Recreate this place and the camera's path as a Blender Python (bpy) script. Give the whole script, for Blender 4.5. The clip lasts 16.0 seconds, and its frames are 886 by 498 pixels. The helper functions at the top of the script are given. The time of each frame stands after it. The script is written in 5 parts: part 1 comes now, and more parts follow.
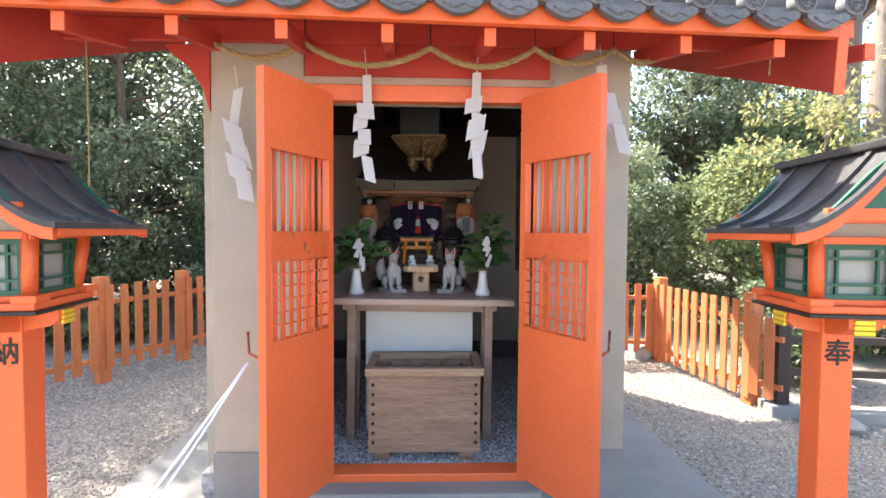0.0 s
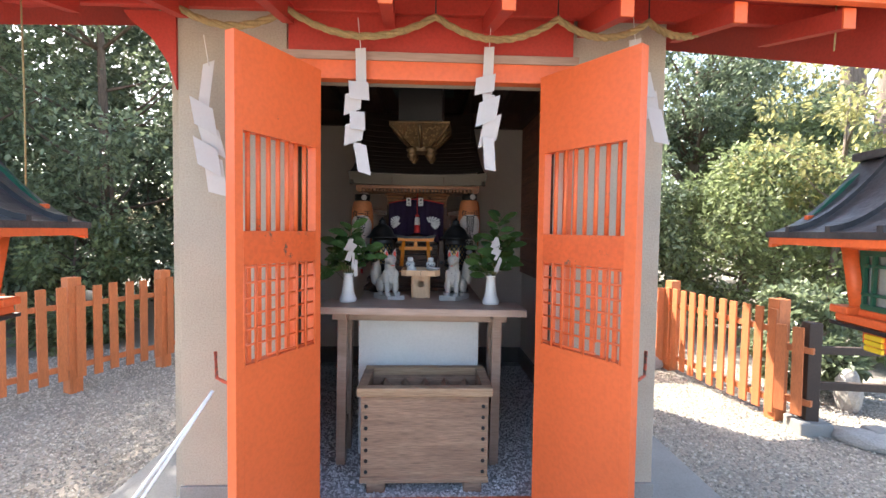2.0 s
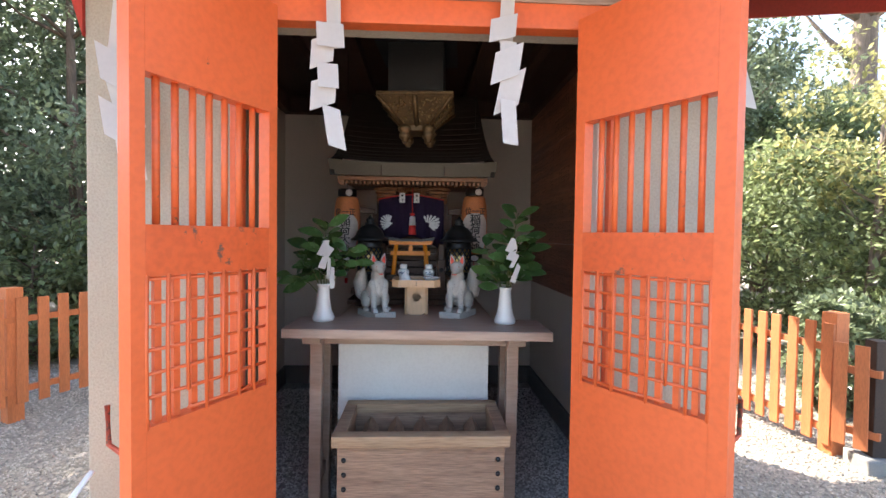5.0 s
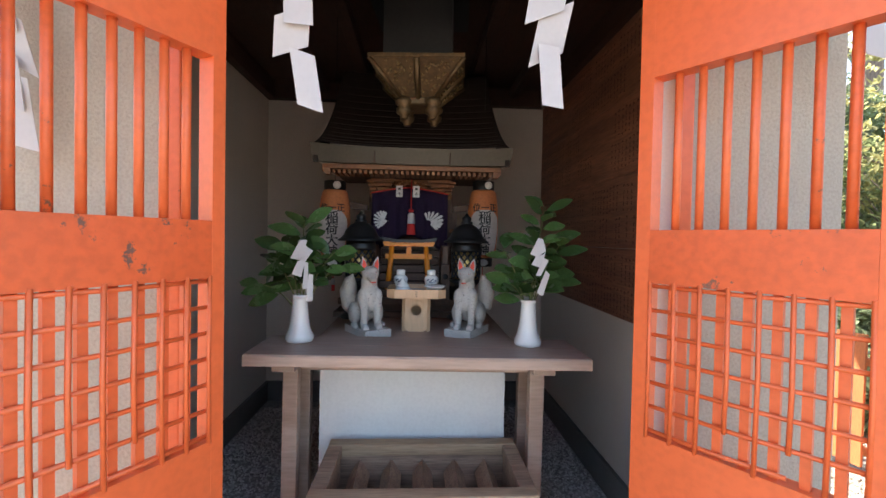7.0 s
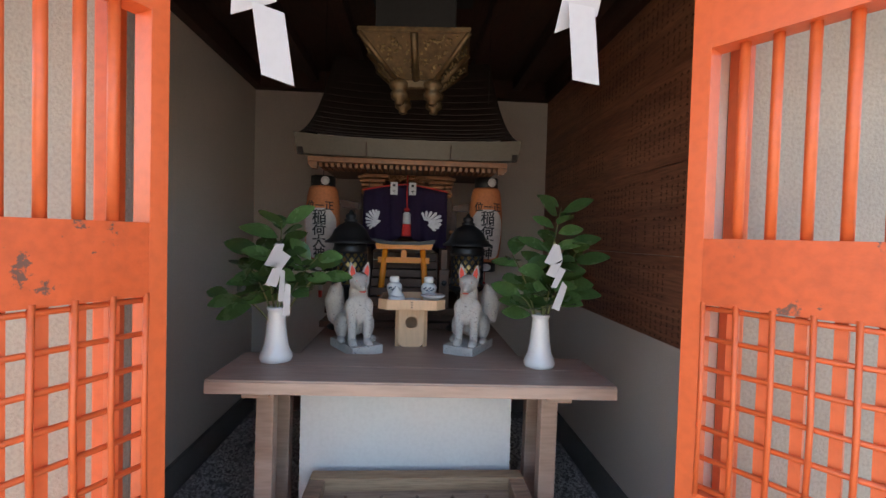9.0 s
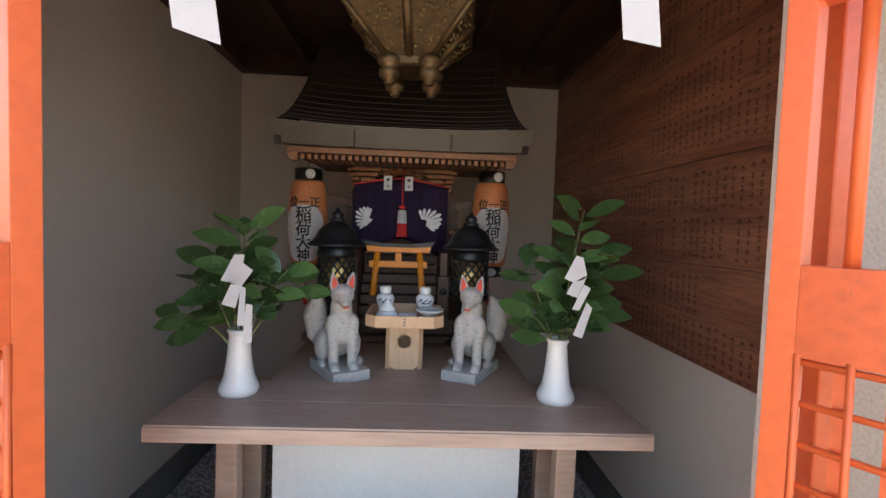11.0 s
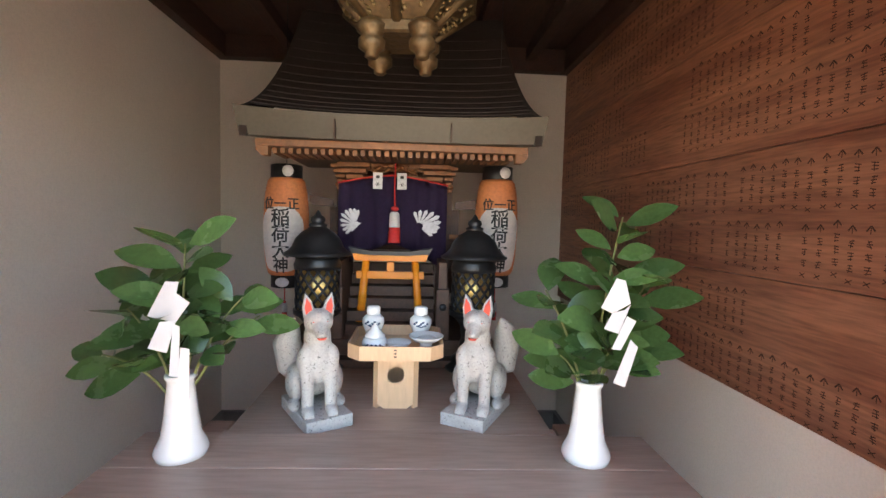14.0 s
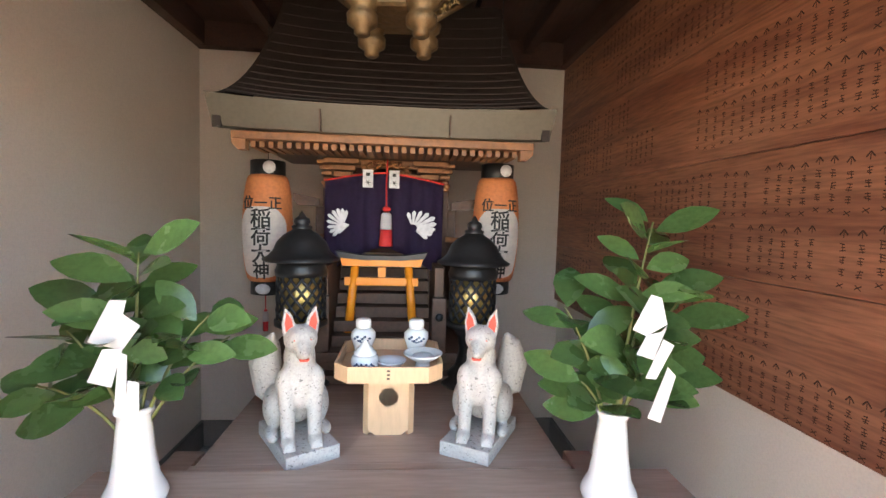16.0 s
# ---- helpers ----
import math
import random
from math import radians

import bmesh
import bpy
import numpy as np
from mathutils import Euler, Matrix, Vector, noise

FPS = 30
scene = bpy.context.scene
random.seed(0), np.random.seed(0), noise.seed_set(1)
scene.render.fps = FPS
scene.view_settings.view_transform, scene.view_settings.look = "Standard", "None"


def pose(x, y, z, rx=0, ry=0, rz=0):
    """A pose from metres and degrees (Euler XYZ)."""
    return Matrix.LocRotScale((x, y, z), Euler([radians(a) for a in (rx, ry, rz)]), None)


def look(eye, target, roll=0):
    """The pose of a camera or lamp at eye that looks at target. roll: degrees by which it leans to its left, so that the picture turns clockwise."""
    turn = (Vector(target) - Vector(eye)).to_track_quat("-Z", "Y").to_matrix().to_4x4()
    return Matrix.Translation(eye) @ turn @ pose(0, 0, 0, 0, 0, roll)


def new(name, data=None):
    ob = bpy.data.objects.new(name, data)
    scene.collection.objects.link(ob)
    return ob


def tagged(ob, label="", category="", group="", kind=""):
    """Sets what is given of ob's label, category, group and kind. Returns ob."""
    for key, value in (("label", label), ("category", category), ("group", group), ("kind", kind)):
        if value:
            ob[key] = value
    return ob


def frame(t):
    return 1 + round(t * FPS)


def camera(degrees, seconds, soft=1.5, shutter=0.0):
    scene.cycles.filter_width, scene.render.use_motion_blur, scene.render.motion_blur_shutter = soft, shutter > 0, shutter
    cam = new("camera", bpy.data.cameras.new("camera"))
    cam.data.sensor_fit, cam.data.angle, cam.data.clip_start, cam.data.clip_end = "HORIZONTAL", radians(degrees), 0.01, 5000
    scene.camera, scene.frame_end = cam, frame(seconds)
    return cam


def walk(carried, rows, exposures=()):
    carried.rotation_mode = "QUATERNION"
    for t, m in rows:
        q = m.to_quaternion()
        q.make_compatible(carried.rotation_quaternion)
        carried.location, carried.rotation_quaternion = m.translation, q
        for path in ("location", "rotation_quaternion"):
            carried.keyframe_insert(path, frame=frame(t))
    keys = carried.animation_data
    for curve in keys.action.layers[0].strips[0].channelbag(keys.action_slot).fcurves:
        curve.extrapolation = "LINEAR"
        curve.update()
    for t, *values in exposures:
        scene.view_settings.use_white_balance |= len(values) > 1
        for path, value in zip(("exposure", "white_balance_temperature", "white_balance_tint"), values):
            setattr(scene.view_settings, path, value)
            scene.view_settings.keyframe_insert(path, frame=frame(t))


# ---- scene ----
cam = camera(88.8, 16.0)
PATH = [
    (0, (0.012, -2.277, 1.418), (0.070, -0.280, 1.343), 0.4),
    (0.5, (0.006, -2.191, 1.421), (0.067, -0.193, 1.343), 0.4),
    (1, (-0.004, -2.107, 1.426), (0.062, -0.110, 1.344), 0.6),
    (1.5, (-0.013, -2.026, 1.428), (0.059, -0.028, 1.344), 0.6),
    (2, (-0.019, -1.968, 1.430), (0.058, 0.028, 1.345), 0.8),
    (2.5, (-0.025, -1.881, 1.423), (0.057, 0.116, 1.346), 0.8),
    (3, (-0.028, -1.789, 1.411), (0.059, 0.208, 1.343), 0.8),
    (3.5, (-0.024, -1.692, 1.406), (0.064, 0.305, 1.342), 0.9),
    (4, (-0.016, -1.619, 1.408), (0.072, 0.378, 1.344), 0.8),
    (6.5, (-0.021, -1.174, 1.383), (0.070, 0.823, 1.342), 0.8),
    (7, (-0.041, -1.079, 1.389), (0.068, 0.916, 1.344), 1.1),
    (7.5, (-0.037, -1.025, 1.400), (0.073, 0.970, 1.344), 1.3),
    (8, (-0.041, -0.992, 1.403), (0.077, 1.003, 1.346), 1.3),
    (8.5, (-0.046, -0.930, 1.403), (0.081, 1.065, 1.350), 1.6),
    (9, (-0.042, -0.877, 1.407), (0.085, 1.117, 1.354), 1.6),
    (11.5, (-0.016, -0.608, 1.459), (0.100, 1.386, 1.353), 2.0),
    (12, (-0.016, -0.572, 1.467), (0.104, 1.421, 1.353), 1.9),
    (12.5, (-0.015, -0.527, 1.478), (0.108, 1.466, 1.353), 1.8),
    (13, (-0.009, -0.484, 1.485), (0.110, 1.508, 1.355), 1.6),
    (13.5, (-0.003, -0.444, 1.488), (0.113, 1.548, 1.359), 1.4),
    (14, (-0.004, -0.412, 1.486), (0.117, 1.580, 1.363), 1.5),
    (14.5, (-0.006, -0.378, 1.488), (0.124, 1.615, 1.366), 1.6),
    (15, (-0.007, -0.346, 1.490), (0.133, 1.646, 1.366), 1.5),
    (15.5, (-0.016, -0.315, 1.497), (0.145, 1.675, 1.366), 1.6),
    (16, (-0.019, -0.289, 1.496), (0.151, 1.700, 1.367), 1.7),
]
walk(cam, [(t, look(eye, target, roll)) for t, eye, target, roll in PATH], [(0, 2.36, 6500, 10), (4, 2.4, 6500, 10), (7, 2.44, 6650, 10), (9, 2.42, 6800, 10), (12, 3.08, 7100, 10), (14, 3.8, 7250, 10), (16, 4.15, 7400, 10)])

# ---- world, sun, exposure ----
world = bpy.data.worlds.new("world")
scene.world = world
world.use_nodes = True
_sky = world.node_tree.nodes.new("ShaderNodeTexSky")
_sky.sky_type = 'NISHITA'
_sky.sun_disc = False
_sky.sun_elevation = radians(48)
_sky.sun_rotation = radians(-38)
_sky.dust_density = 3.0
_bg = world.node_tree.nodes["Background"]
_bg.inputs[1].default_value = 0.15
world.node_tree.links.new(_sky.outputs[0], _bg.inputs[0])
_sd = bpy.data.lights.new("sun", "SUN")
_sd.energy, _sd.angle, _sd.color = 4.2, radians(0.6), (1.0, 0.93, 0.82)
_so = new("sun", _sd)
_so.matrix_world = look((-6, 6.5, 10), (0, 0, 0))

# ---- materials ----
def mat(name, col, rough=0.6, metal=0.0, var=0.25, scale=8.0, fine=90.0, bump=0.15, second=None, amount=0.5, stretch=(1, 1, 1), island=0.0, rand=0.0, spec=0.5, transl=0.0):
    m = bpy.data.materials.new(name)
    m.use_nodes = True
    nt = m.node_tree
    N, L = nt.nodes, nt.links
    b = N["Principled BSDF"]
    tc = N.new("ShaderNodeTexCoord")
    mp = N.new("ShaderNodeMapping")
    mp.inputs["Scale"].default_value = stretch
    L.new(tc.outputs["Object"], mp.inputs[0])
    n1 = N.new("ShaderNodeTexNoise")
    n1.inputs["Scale"].default_value = scale
    n1.inputs["Detail"].default_value = 6
    L.new(mp.outputs[0], n1.inputs[0])
    n2 = N.new("ShaderNodeTexNoise")
    n2.inputs["Scale"].default_value = fine
    n2.inputs["Detail"].default_value = 4
    L.new(mp.outputs[0], n2.inputs[0])
    c2 = second or tuple(c * (1 - var) for c in col)
    r = N.new("ShaderNodeValToRGB")
    r.color_ramp.elements[0].position, r.color_ramp.elements[1].position = 0.5 - amount / 2, 0.5 + amount / 2
    r.color_ramp.elements[0].color, r.color_ramp.elements[1].color = (*c2, 1), (*col, 1)
    L.new(n1.outputs[0], r.inputs[0])
    mx = N.new("ShaderNodeMix")
    mx.data_type, mx.blend_type = 'RGBA', 'MULTIPLY'
    mx.inputs[0].default_value = var
    L.new(r.outputs[0], mx.inputs[6])
    r2 = N.new("ShaderNodeValToRGB")
    r2.color_ramp.elements[0].position, r2.color_ramp.elements[1].position = 0.32, 0.6
    r2.color_ramp.elements[0].color = (0.25, 0.25, 0.25, 1)
    L.new(n2.outputs[0], r2.inputs[0])
    L.new(r2.outputs[0], mx.inputs[7])
    out = mx.outputs[2]
    if island or rand:
        hs = N.new("ShaderNodeHueSaturation")
        src = N.new("ShaderNodeNewGeometry").outputs["Random Per Island"] if island else N.new("ShaderNodeObjectInfo").outputs["Random"]
        mr = N.new("ShaderNodeMapRange")
        k = island or rand
        mr.inputs[3].default_value, mr.inputs[4].default_value = 1 - k, 1 + k
        L.new(src, mr.inputs[0])
        L.new(mr.outputs[0], hs.inputs["Value"])
        L.new(out, hs.inputs["Color"])
        out = hs.outputs[0]
    L.new(out, b.inputs["Base Color"])
    rr = N.new("ShaderNodeMapRange")
    rr.inputs[3].default_value, rr.inputs[4].default_value = max(0.03, rough - 0.12), min(1, rough + 0.1)
    L.new(n1.outputs[0], rr.inputs[0])
    L.new(rr.outputs[0], b.inputs["Roughness"])
    b.inputs["Metallic"].default_value = metal
    b.inputs["Specular IOR Level"].default_value = spec
    if bump:
        bp = N.new("ShaderNodeBump")
        bp.inputs["Strength"].default_value = bump
        bp.inputs["Distance"].default_value = 0.004
        L.new(n2.outputs[0], bp.inputs["Height"])
        L.new(bp.outputs[0], b.inputs["Normal"])
    if transl:
        tr = N.new("ShaderNodeBsdfTranslucent")
        L.new(out, tr.inputs[0])
        ms = N.new("ShaderNodeMixShader")
        ms.inputs[0].default_value = transl
        L.new(b.outputs[0], ms.inputs[1])
        L.new(tr.outputs[0], ms.inputs[2])
        L.new(ms.outputs[0], N["Material Output"].inputs[0])
    return m


def chipped(m, chip, lo=0.66, scale=6.0):
    """Worn patches of another colour where the coat has come off."""
    nt = m.node_tree
    N, L = nt.nodes, nt.links
    b = N["Principled BSDF"]
    src = b.inputs["Base Color"].links[0].from_socket
    tc = N.new("ShaderNodeTexCoord")
    n = N.new("ShaderNodeTexNoise")
    n.inputs["Scale"].default_value, n.inputs["Detail"].default_value, n.inputs["Roughness"].default_value = scale, 8, 0.75
    L.new(tc.outputs["Object"], n.inputs[0])
    r = N.new("ShaderNodeValToRGB")
    r.color_ramp.elements[0].position, r.color_ramp.elements[1].position = lo, lo + 0.015
    L.new(n.outputs[0], r.inputs[0])
    mx = N.new("ShaderNodeMix")
    mx.data_type = 'RGBA'
    L.new(r.outputs[0], mx.inputs[0])
    L.new(src, mx.inputs[6])
    mx.inputs[7].default_value = (*chip, 1)
    L.new(mx.outputs[2], b.inputs["Base Color"])
    return m


def speckle(m, dark, scale=260.0, lo=0.62):
    return chipped(m, dark, lo, scale)


VERM = chipped(mat("vermilion_paint", (0.78, 0.15, 0.042), 0.42, var=0.12, scale=3, fine=60, bump=0.12), (0.13, 0.06, 0.035), 0.70, 7.0)
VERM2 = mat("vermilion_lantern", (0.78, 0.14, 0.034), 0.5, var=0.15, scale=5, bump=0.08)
WORN = chipped(mat("vermilion_worn", (0.76, 0.13, 0.032), 0.45, var=0.2, scale=5, fine=60, bump=0.2), (0.16, 0.075, 0.05), 0.60, 11.0)
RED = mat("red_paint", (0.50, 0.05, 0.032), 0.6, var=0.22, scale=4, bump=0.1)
PLASTER = speckle(mat("wall_plaster_rough", (0.47, 0.42, 0.34), 0.92, var=0.22, scale=3, fine=140, bump=0.6), (0.20, 0.17, 0.13), 120, 0.64)
INNER = mat("wall_plaster_inner", (0.78, 0.70, 0.62), 0.88, var=0.10, scale=1.6, fine=160, bump=0.04)
CONC = mat("concrete", (0.31, 0.30, 0.28), 0.9, var=0.25, scale=3.5, fine=150, bump=0.35)
PLINTH = mat("concrete_plinth", (0.24, 0.23, 0.215), 0.9, var=0.25, scale=5, fine=150, bump=0.3)
TABLE = mat("brown_painted_wood", (0.46, 0.335, 0.265), 0.45, var=0.25, scale=5, fine=50, bump=0.15, stretch=(0.25, 2.5, 2.5), second=(0.31, 0.20, 0.145))
WOODBOX = mat("weathered_wood", (0.42, 0.27, 0.175), 0.7, var=0.5, scale=7, fine=45, bump=0.45, stretch=(0.35, 3, 5), second=(0.22, 0.125, 0.08))
WOODTOP = mat("weathered_wood_pale", (0.46, 0.31, 0.19), 0.7, var=0.4, scale=7, fine=45, bump=0.35, stretch=(0.35, 3, 5), second=(0.30, 0.18, 0.10))
BOARD = mat("engraved_board", (0.46, 0.20, 0.115), 0.5, var=0.5, scale=4, fine=30, bump=0.7, stretch=(3, 0.32, 4), second=(0.22, 0.08, 0.048), amount=0.35, rand=0.15)
CARVE = mat("carved_mark", (0.06, 0.026, 0.017), 0.85, bump=0)
DARKWOOD = mat("dark_ceiling_wood", (0.085, 0.036, 0.022), 0.7, var=0.4, scale=5, fine=40, bump=0.3, stretch=(3, 0.5, 3))
SHINGLE = mat("shrine_roof_bark", (0.034, 0.019, 0.013), 0.8, var=0.4, scale=4, fine=60, bump=0.4, stretch=(0.4, 5, 5))
FASCIA = mat("shrine_fascia_copper", (0.115, 0.096, 0.068), 0.5, var=0.18, scale=4, bump=0.05)
# Both cypress tones are darkened to hold the shade under the shrine eave.
SHRINE = mat("shrine_cypress", (0.31, 0.13, 0.05), 0.6, var=0.4, scale=9, fine=70, bump=0.3)
SHRINED = mat("shrine_shaded_cypress", (0.12, 0.058, 0.033), 0.6, var=0.4, scale=9, fine=70, bump=0.3)
HINOKI = mat("pale_cypress", (0.66, 0.415, 0.24), 0.5, var=0.12, scale=6, fine=50, bump=0.08, stretch=(3, 3, 0.5))
GRANITE = speckle(mat("granite", (0.53, 0.50, 0.46), 0.75, var=0.22, scale=14, fine=200, bump=0.25), (0.14, 0.135, 0.13), 110, 0.59)
WHITE = mat("white_porcelain", (0.70, 0.70, 0.685), 0.15, var=0.03, bump=0)
BLUE = mat("ink_blue_glaze", (0.10, 0.13, 0.20), 0.2, var=0.2, bump=0)
PAPER = mat("white_paper", (0.64, 0.62, 0.605), 0.8, var=0.04, bump=0.04, transl=0.25)
WHITEP = mat("white_panel", (0.66, 0.67, 0.66), 0.6, var=0.08, scale=4, bump=0.05)
IRON = mat("black_cast_metal", (0.022, 0.022, 0.023), 0.42, metal=0.3, var=0.2, scale=12, bump=0.1)
GOLD = mat("gilt_brass", (0.72, 0.50, 0.18), 0.38, metal=0.9, var=0.3, scale=20, bump=0.2)
SCROLL = mat("tarnished_gilt", (0.30, 0.20, 0.085), 0.45, metal=0.7, var=0.4, scale=25, bump=0.2)
OLDBRASS = mat("aged_brass", (0.15, 0.088, 0.036), 0.5, metal=0.6, var=0.45, scale=25, bump=0.4)
TORII = mat("orange_lacquer", (0.88, 0.27, 0.015), 0.4, var=0.06, bump=0)
LEAF = mat("sakaki_leaf", (0.078, 0.148, 0.046), 0.27, var=0.25, scale=15, fine=120, bump=0.05, island=0.35, transl=0.15)
STEM = mat("green_stem", (0.16, 0.17, 0.05), 0.6, bump=0)
PURPLE = mat("purple_cloth", (0.035, 0.016, 0.060), 0.85, var=0.2, scale=20, bump=0.2)
CLOTHW = mat("white_crest", (0.72, 0.71, 0.72), 0.85, bump=0.1)
REDC = mat("red_cord", (0.66, 0.03, 0.03), 0.7, bump=0.1)
LPAPER = mat("lantern_paper_orange", (0.80, 0.27, 0.10), 0.7, var=0.2, scale=7, bump=0.05, transl=0.2)
LPAPERW = mat("lantern_paper_white", (0.78, 0.70, 0.64), 0.7, var=0.15, scale=9, bump=0.05, transl=0.2)
INK = mat("black_ink", (0.018, 0.017, 0.016), 0.6, bump=0)
EARRED = mat("red_paint_ear", (0.70, 0.07, 0.04), 0.6, bump=0)
ROPE = mat("straw_rope", (0.40, 0.29, 0.13), 0.85, var=0.35, scale=40, fine=300, bump=0.5)
TILE = mat("grey_roof_tile", (0.16, 0.16, 0.165), 0.55, var=0.4, scale=14, fine=120, bump=0.35, rand=0.18)
LROOF = mat("lantern_roof_black", (0.030, 0.031, 0.034), 0.38, var=0.4, scale=9, fine=60, bump=0.35, second=(0.075, 0.072, 0.07))
GREEN = mat("green_paint", (0.018, 0.105, 0.062), 0.5, var=0.15, bump=0.05)
YELLOW = mat("yellow_metal", (0.80, 0.58, 0.03), 0.35, metal=0.3, var=0.1, bump=0)
FROST = mat("frosted_pane", (0.36, 0.37, 0.34), 0.5, var=0.12, scale=6, bump=0)
FENCE = mat("fence_paint", (0.66, 0.21, 0.075), 0.7, var=0.25, scale=6, fine=60, bump=0.2, stretch=(3, 3, 0.5), rand=0.10)
BLACKW = mat("dark_brown_post", (0.055, 0.035, 0.026), 0.7, var=0.3, bump=0.2)
GRAVEL = mat("gravel_ground", (0.42, 0.365, 0.30), 0.95, var=0.55, scale=2.2, fine=55, bump=1.0, second=(0.27, 0.235, 0.19))
PEBBLE = mat("pebble", (0.46, 0.41, 0.34), 0.9, var=0.2, scale=30, fine=200, bump=0.2, island=0.4)
WPEBBLE = mat("white_pebble", (0.68, 0.68, 0.67), 0.85, var=0.15, scale=30, fine=200, bump=0.2, island=0.25)
WGRAVEL = mat("white_gravel_floor", (0.56, 0.56, 0.55), 0.95, var=0.5, scale=20, fine=70, bump=1.0)
BARK = mat("bark", (0.20, 0.14, 0.10), 0.95, var=0.5, scale=8, fine=30, bump=1.0, stretch=(3, 3, 0.4))
BARKP = mat("pale_bark", (0.27, 0.21, 0.17), 0.95, var=0.45, scale=8, fine=30, bump=1.0, stretch=(4, 4, 0.3))
FOL = mat("foliage", (0.22, 0.265, 0.15), 0.36, var=0.15, scale=1.5, bump=0, island=0.5, transl=0.48)
# Pale shrub green; on the right-hand trees its lighter tone stands for sunlight.
FOLL = mat("foliage_pale_sunlit", (0.235, 0.28, 0.13), 0.4, var=0.15, scale=1.5, bump=0, island=0.5, transl=0.48)
FOLD = mat("foliage_dark", (0.18, 0.22, 0.135), 0.35, var=0.15, scale=1.5, bump=0, island=0.5, transl=0.45)
FOLY = mat("foliage_yellow", (0.36, 0.345, 0.14), 0.5, var=0.15, scale=1.5, bump=0, island=0.4, transl=0.45)
STONE = mat("rough_stone", (0.42, 0.40, 0.37), 0.9, var=0.3, scale=7, bump=0.6)
ROPEW = mat("white_rope", (0.80, 0.79, 0.76), 0.85, var=0.1, scale=60, bump=0.2)
RUST = chipped(mat("rusty_red_iron", (0.55, 0.09, 0.04), 0.6, bump=0.2), (0.10, 0.05, 0.03), 0.52, 30)


# ---- mesh helpers ----
def box_bm(x0, x1, y0, y1, z0, z1, bev=0.0, bm=None):
    bm = bm or bmesh.new()
    r = bmesh.ops.create_cube(bm, size=1.0)
    vs = r["verts"]
    bmesh.ops.scale(bm, vec=(x1 - x0, y1 - y0, z1 - z0), verts=vs)
    bmesh.ops.translate(bm, vec=((x0 + x1) / 2, (y0 + y1) / 2, (z0 + z1) / 2), verts=vs)
    if bev:
        es = list({e for v in vs for e in v.link_edges})
        bmesh.ops.bevel(bm, geom=es, offset=bev, segments=2, affect='EDGES', profile=0.6)
    return bm


def lathe(profile, n=28, bm=None, cx=0.0, cy=0.0, close=True):
    """Turned shape from (radius, height) pairs."""
    bm = bm or bmesh.new()
    rings = []
    for r, z in profile:
        rings.append([bm.verts.new((cx + max(r, 1e-4) * math.cos(2 * math.pi * i / n), cy + max(r, 1e-4) * math.sin(2 * math.pi * i / n), z)) for i in range(n)])
    for a, b in zip(rings, rings[1:]):
        for i in range(n):
            f = bm.faces.new((a[i], a[(i + 1) % n], b[(i + 1) % n], b[i]))
            f.smooth = n > 10
    if close:
        bm.faces.new(rings[0][::-1])
        bm.faces.new(rings[-1])
    return bm


def tube(points, r, n=8, bm=None):
    """Round bar along points; r is a number or one per point."""
    bm = bm or bmesh.new()
    pts = [Vector(p) for p in points]
    rs = r if isinstance(r, (list, tuple)) else [r] * len(pts)
    rings = []
    for i, p in enumerate(pts):
        d = (pts[min(i + 1, len(pts) - 1)] - pts[max(i - 1, 0)]).normalized()
        ref = Vector((0, 0, 1)) if abs(d.z) < 0.9 else Vector((1, 0, 0))
        u = d.cross(ref).normalized()
        w = d.cross(u)
        rings.append([bm.verts.new(p + (u * math.cos(2 * math.pi * k / n) + w * math.sin(2 * math.pi * k / n)) * rs[i]) for k in range(n)])
    for a, b in zip(rings, rings[1:]):
        for k in range(n):
            f = bm.faces.new((a[k], a[(k + 1) % n], b[(k + 1) % n], b[k]))
            f.smooth = True
    bm.faces.new(rings[0][::-1])
    bm.faces.new(rings[-1])
    return bm


def ball(c, s, bm=None, u=16, v=10, rot=None):
    bm = bm or bmesh.new()
    r = bmesh.ops.create_uvsphere(bm, u_segments=u, v_segments=v, radius=1.0)
    m = Matrix.Translation(c) @ (rot or Matrix.Identity(4)) @ Matrix.Diagonal((*s, 1))
    bmesh.ops.transform(bm, matrix=m, verts=r["verts"])
    for v_ in r["verts"]:
        for f in v_.link_faces:
            f.smooth = True
    return bm


def prism(outline, depth, bm=None, axis='y', at=0.0):
    """A flat outline of (a, b) pairs, given thickness along an axis."""
    bm = bm or bmesh.new()
    def put(a, b, d):
        return {'y': (a, d, b), 'x': (d, a, b), 'z': (a, b, d)}[axis]
    f = [bm.verts.new(put(a, b, at)) for a, b in outline]
    g = [bm.verts.new(put(a, b, at + depth)) for a, b in outline]
    bm.faces.new(f)
    bm.faces.new(g[::-1])
    for i in range(len(f)):
        j = (i + 1) % len(f)
        bm.faces.new((f[i], g[i], g[j], f[j]))
    return bm


def to_mesh(name, bm, material):
    bmesh.ops.recalc_face_normals(bm, faces=bm.faces)
    me = bpy.data.meshes.new(name)
    bm.to_mesh(me)
    bm.free()
    me.materials.append(material)
    return me


def part(name, bm, material, parent=None, label="", m=None):
    ob = new(name, bm if isinstance(bm, bpy.types.Mesh) else to_mesh(name, bm, material))
    if parent is not None:
        ob.parent = parent
    if m is not None:
        ob.matrix_basis = m
    return tagged(ob, label=label)


def thing(name, m, label, category, group=""):
    ob = new(name)
    ob.empty_display_size = 0.05
    ob.matrix_basis = m
    return tagged(ob, label, category, group)


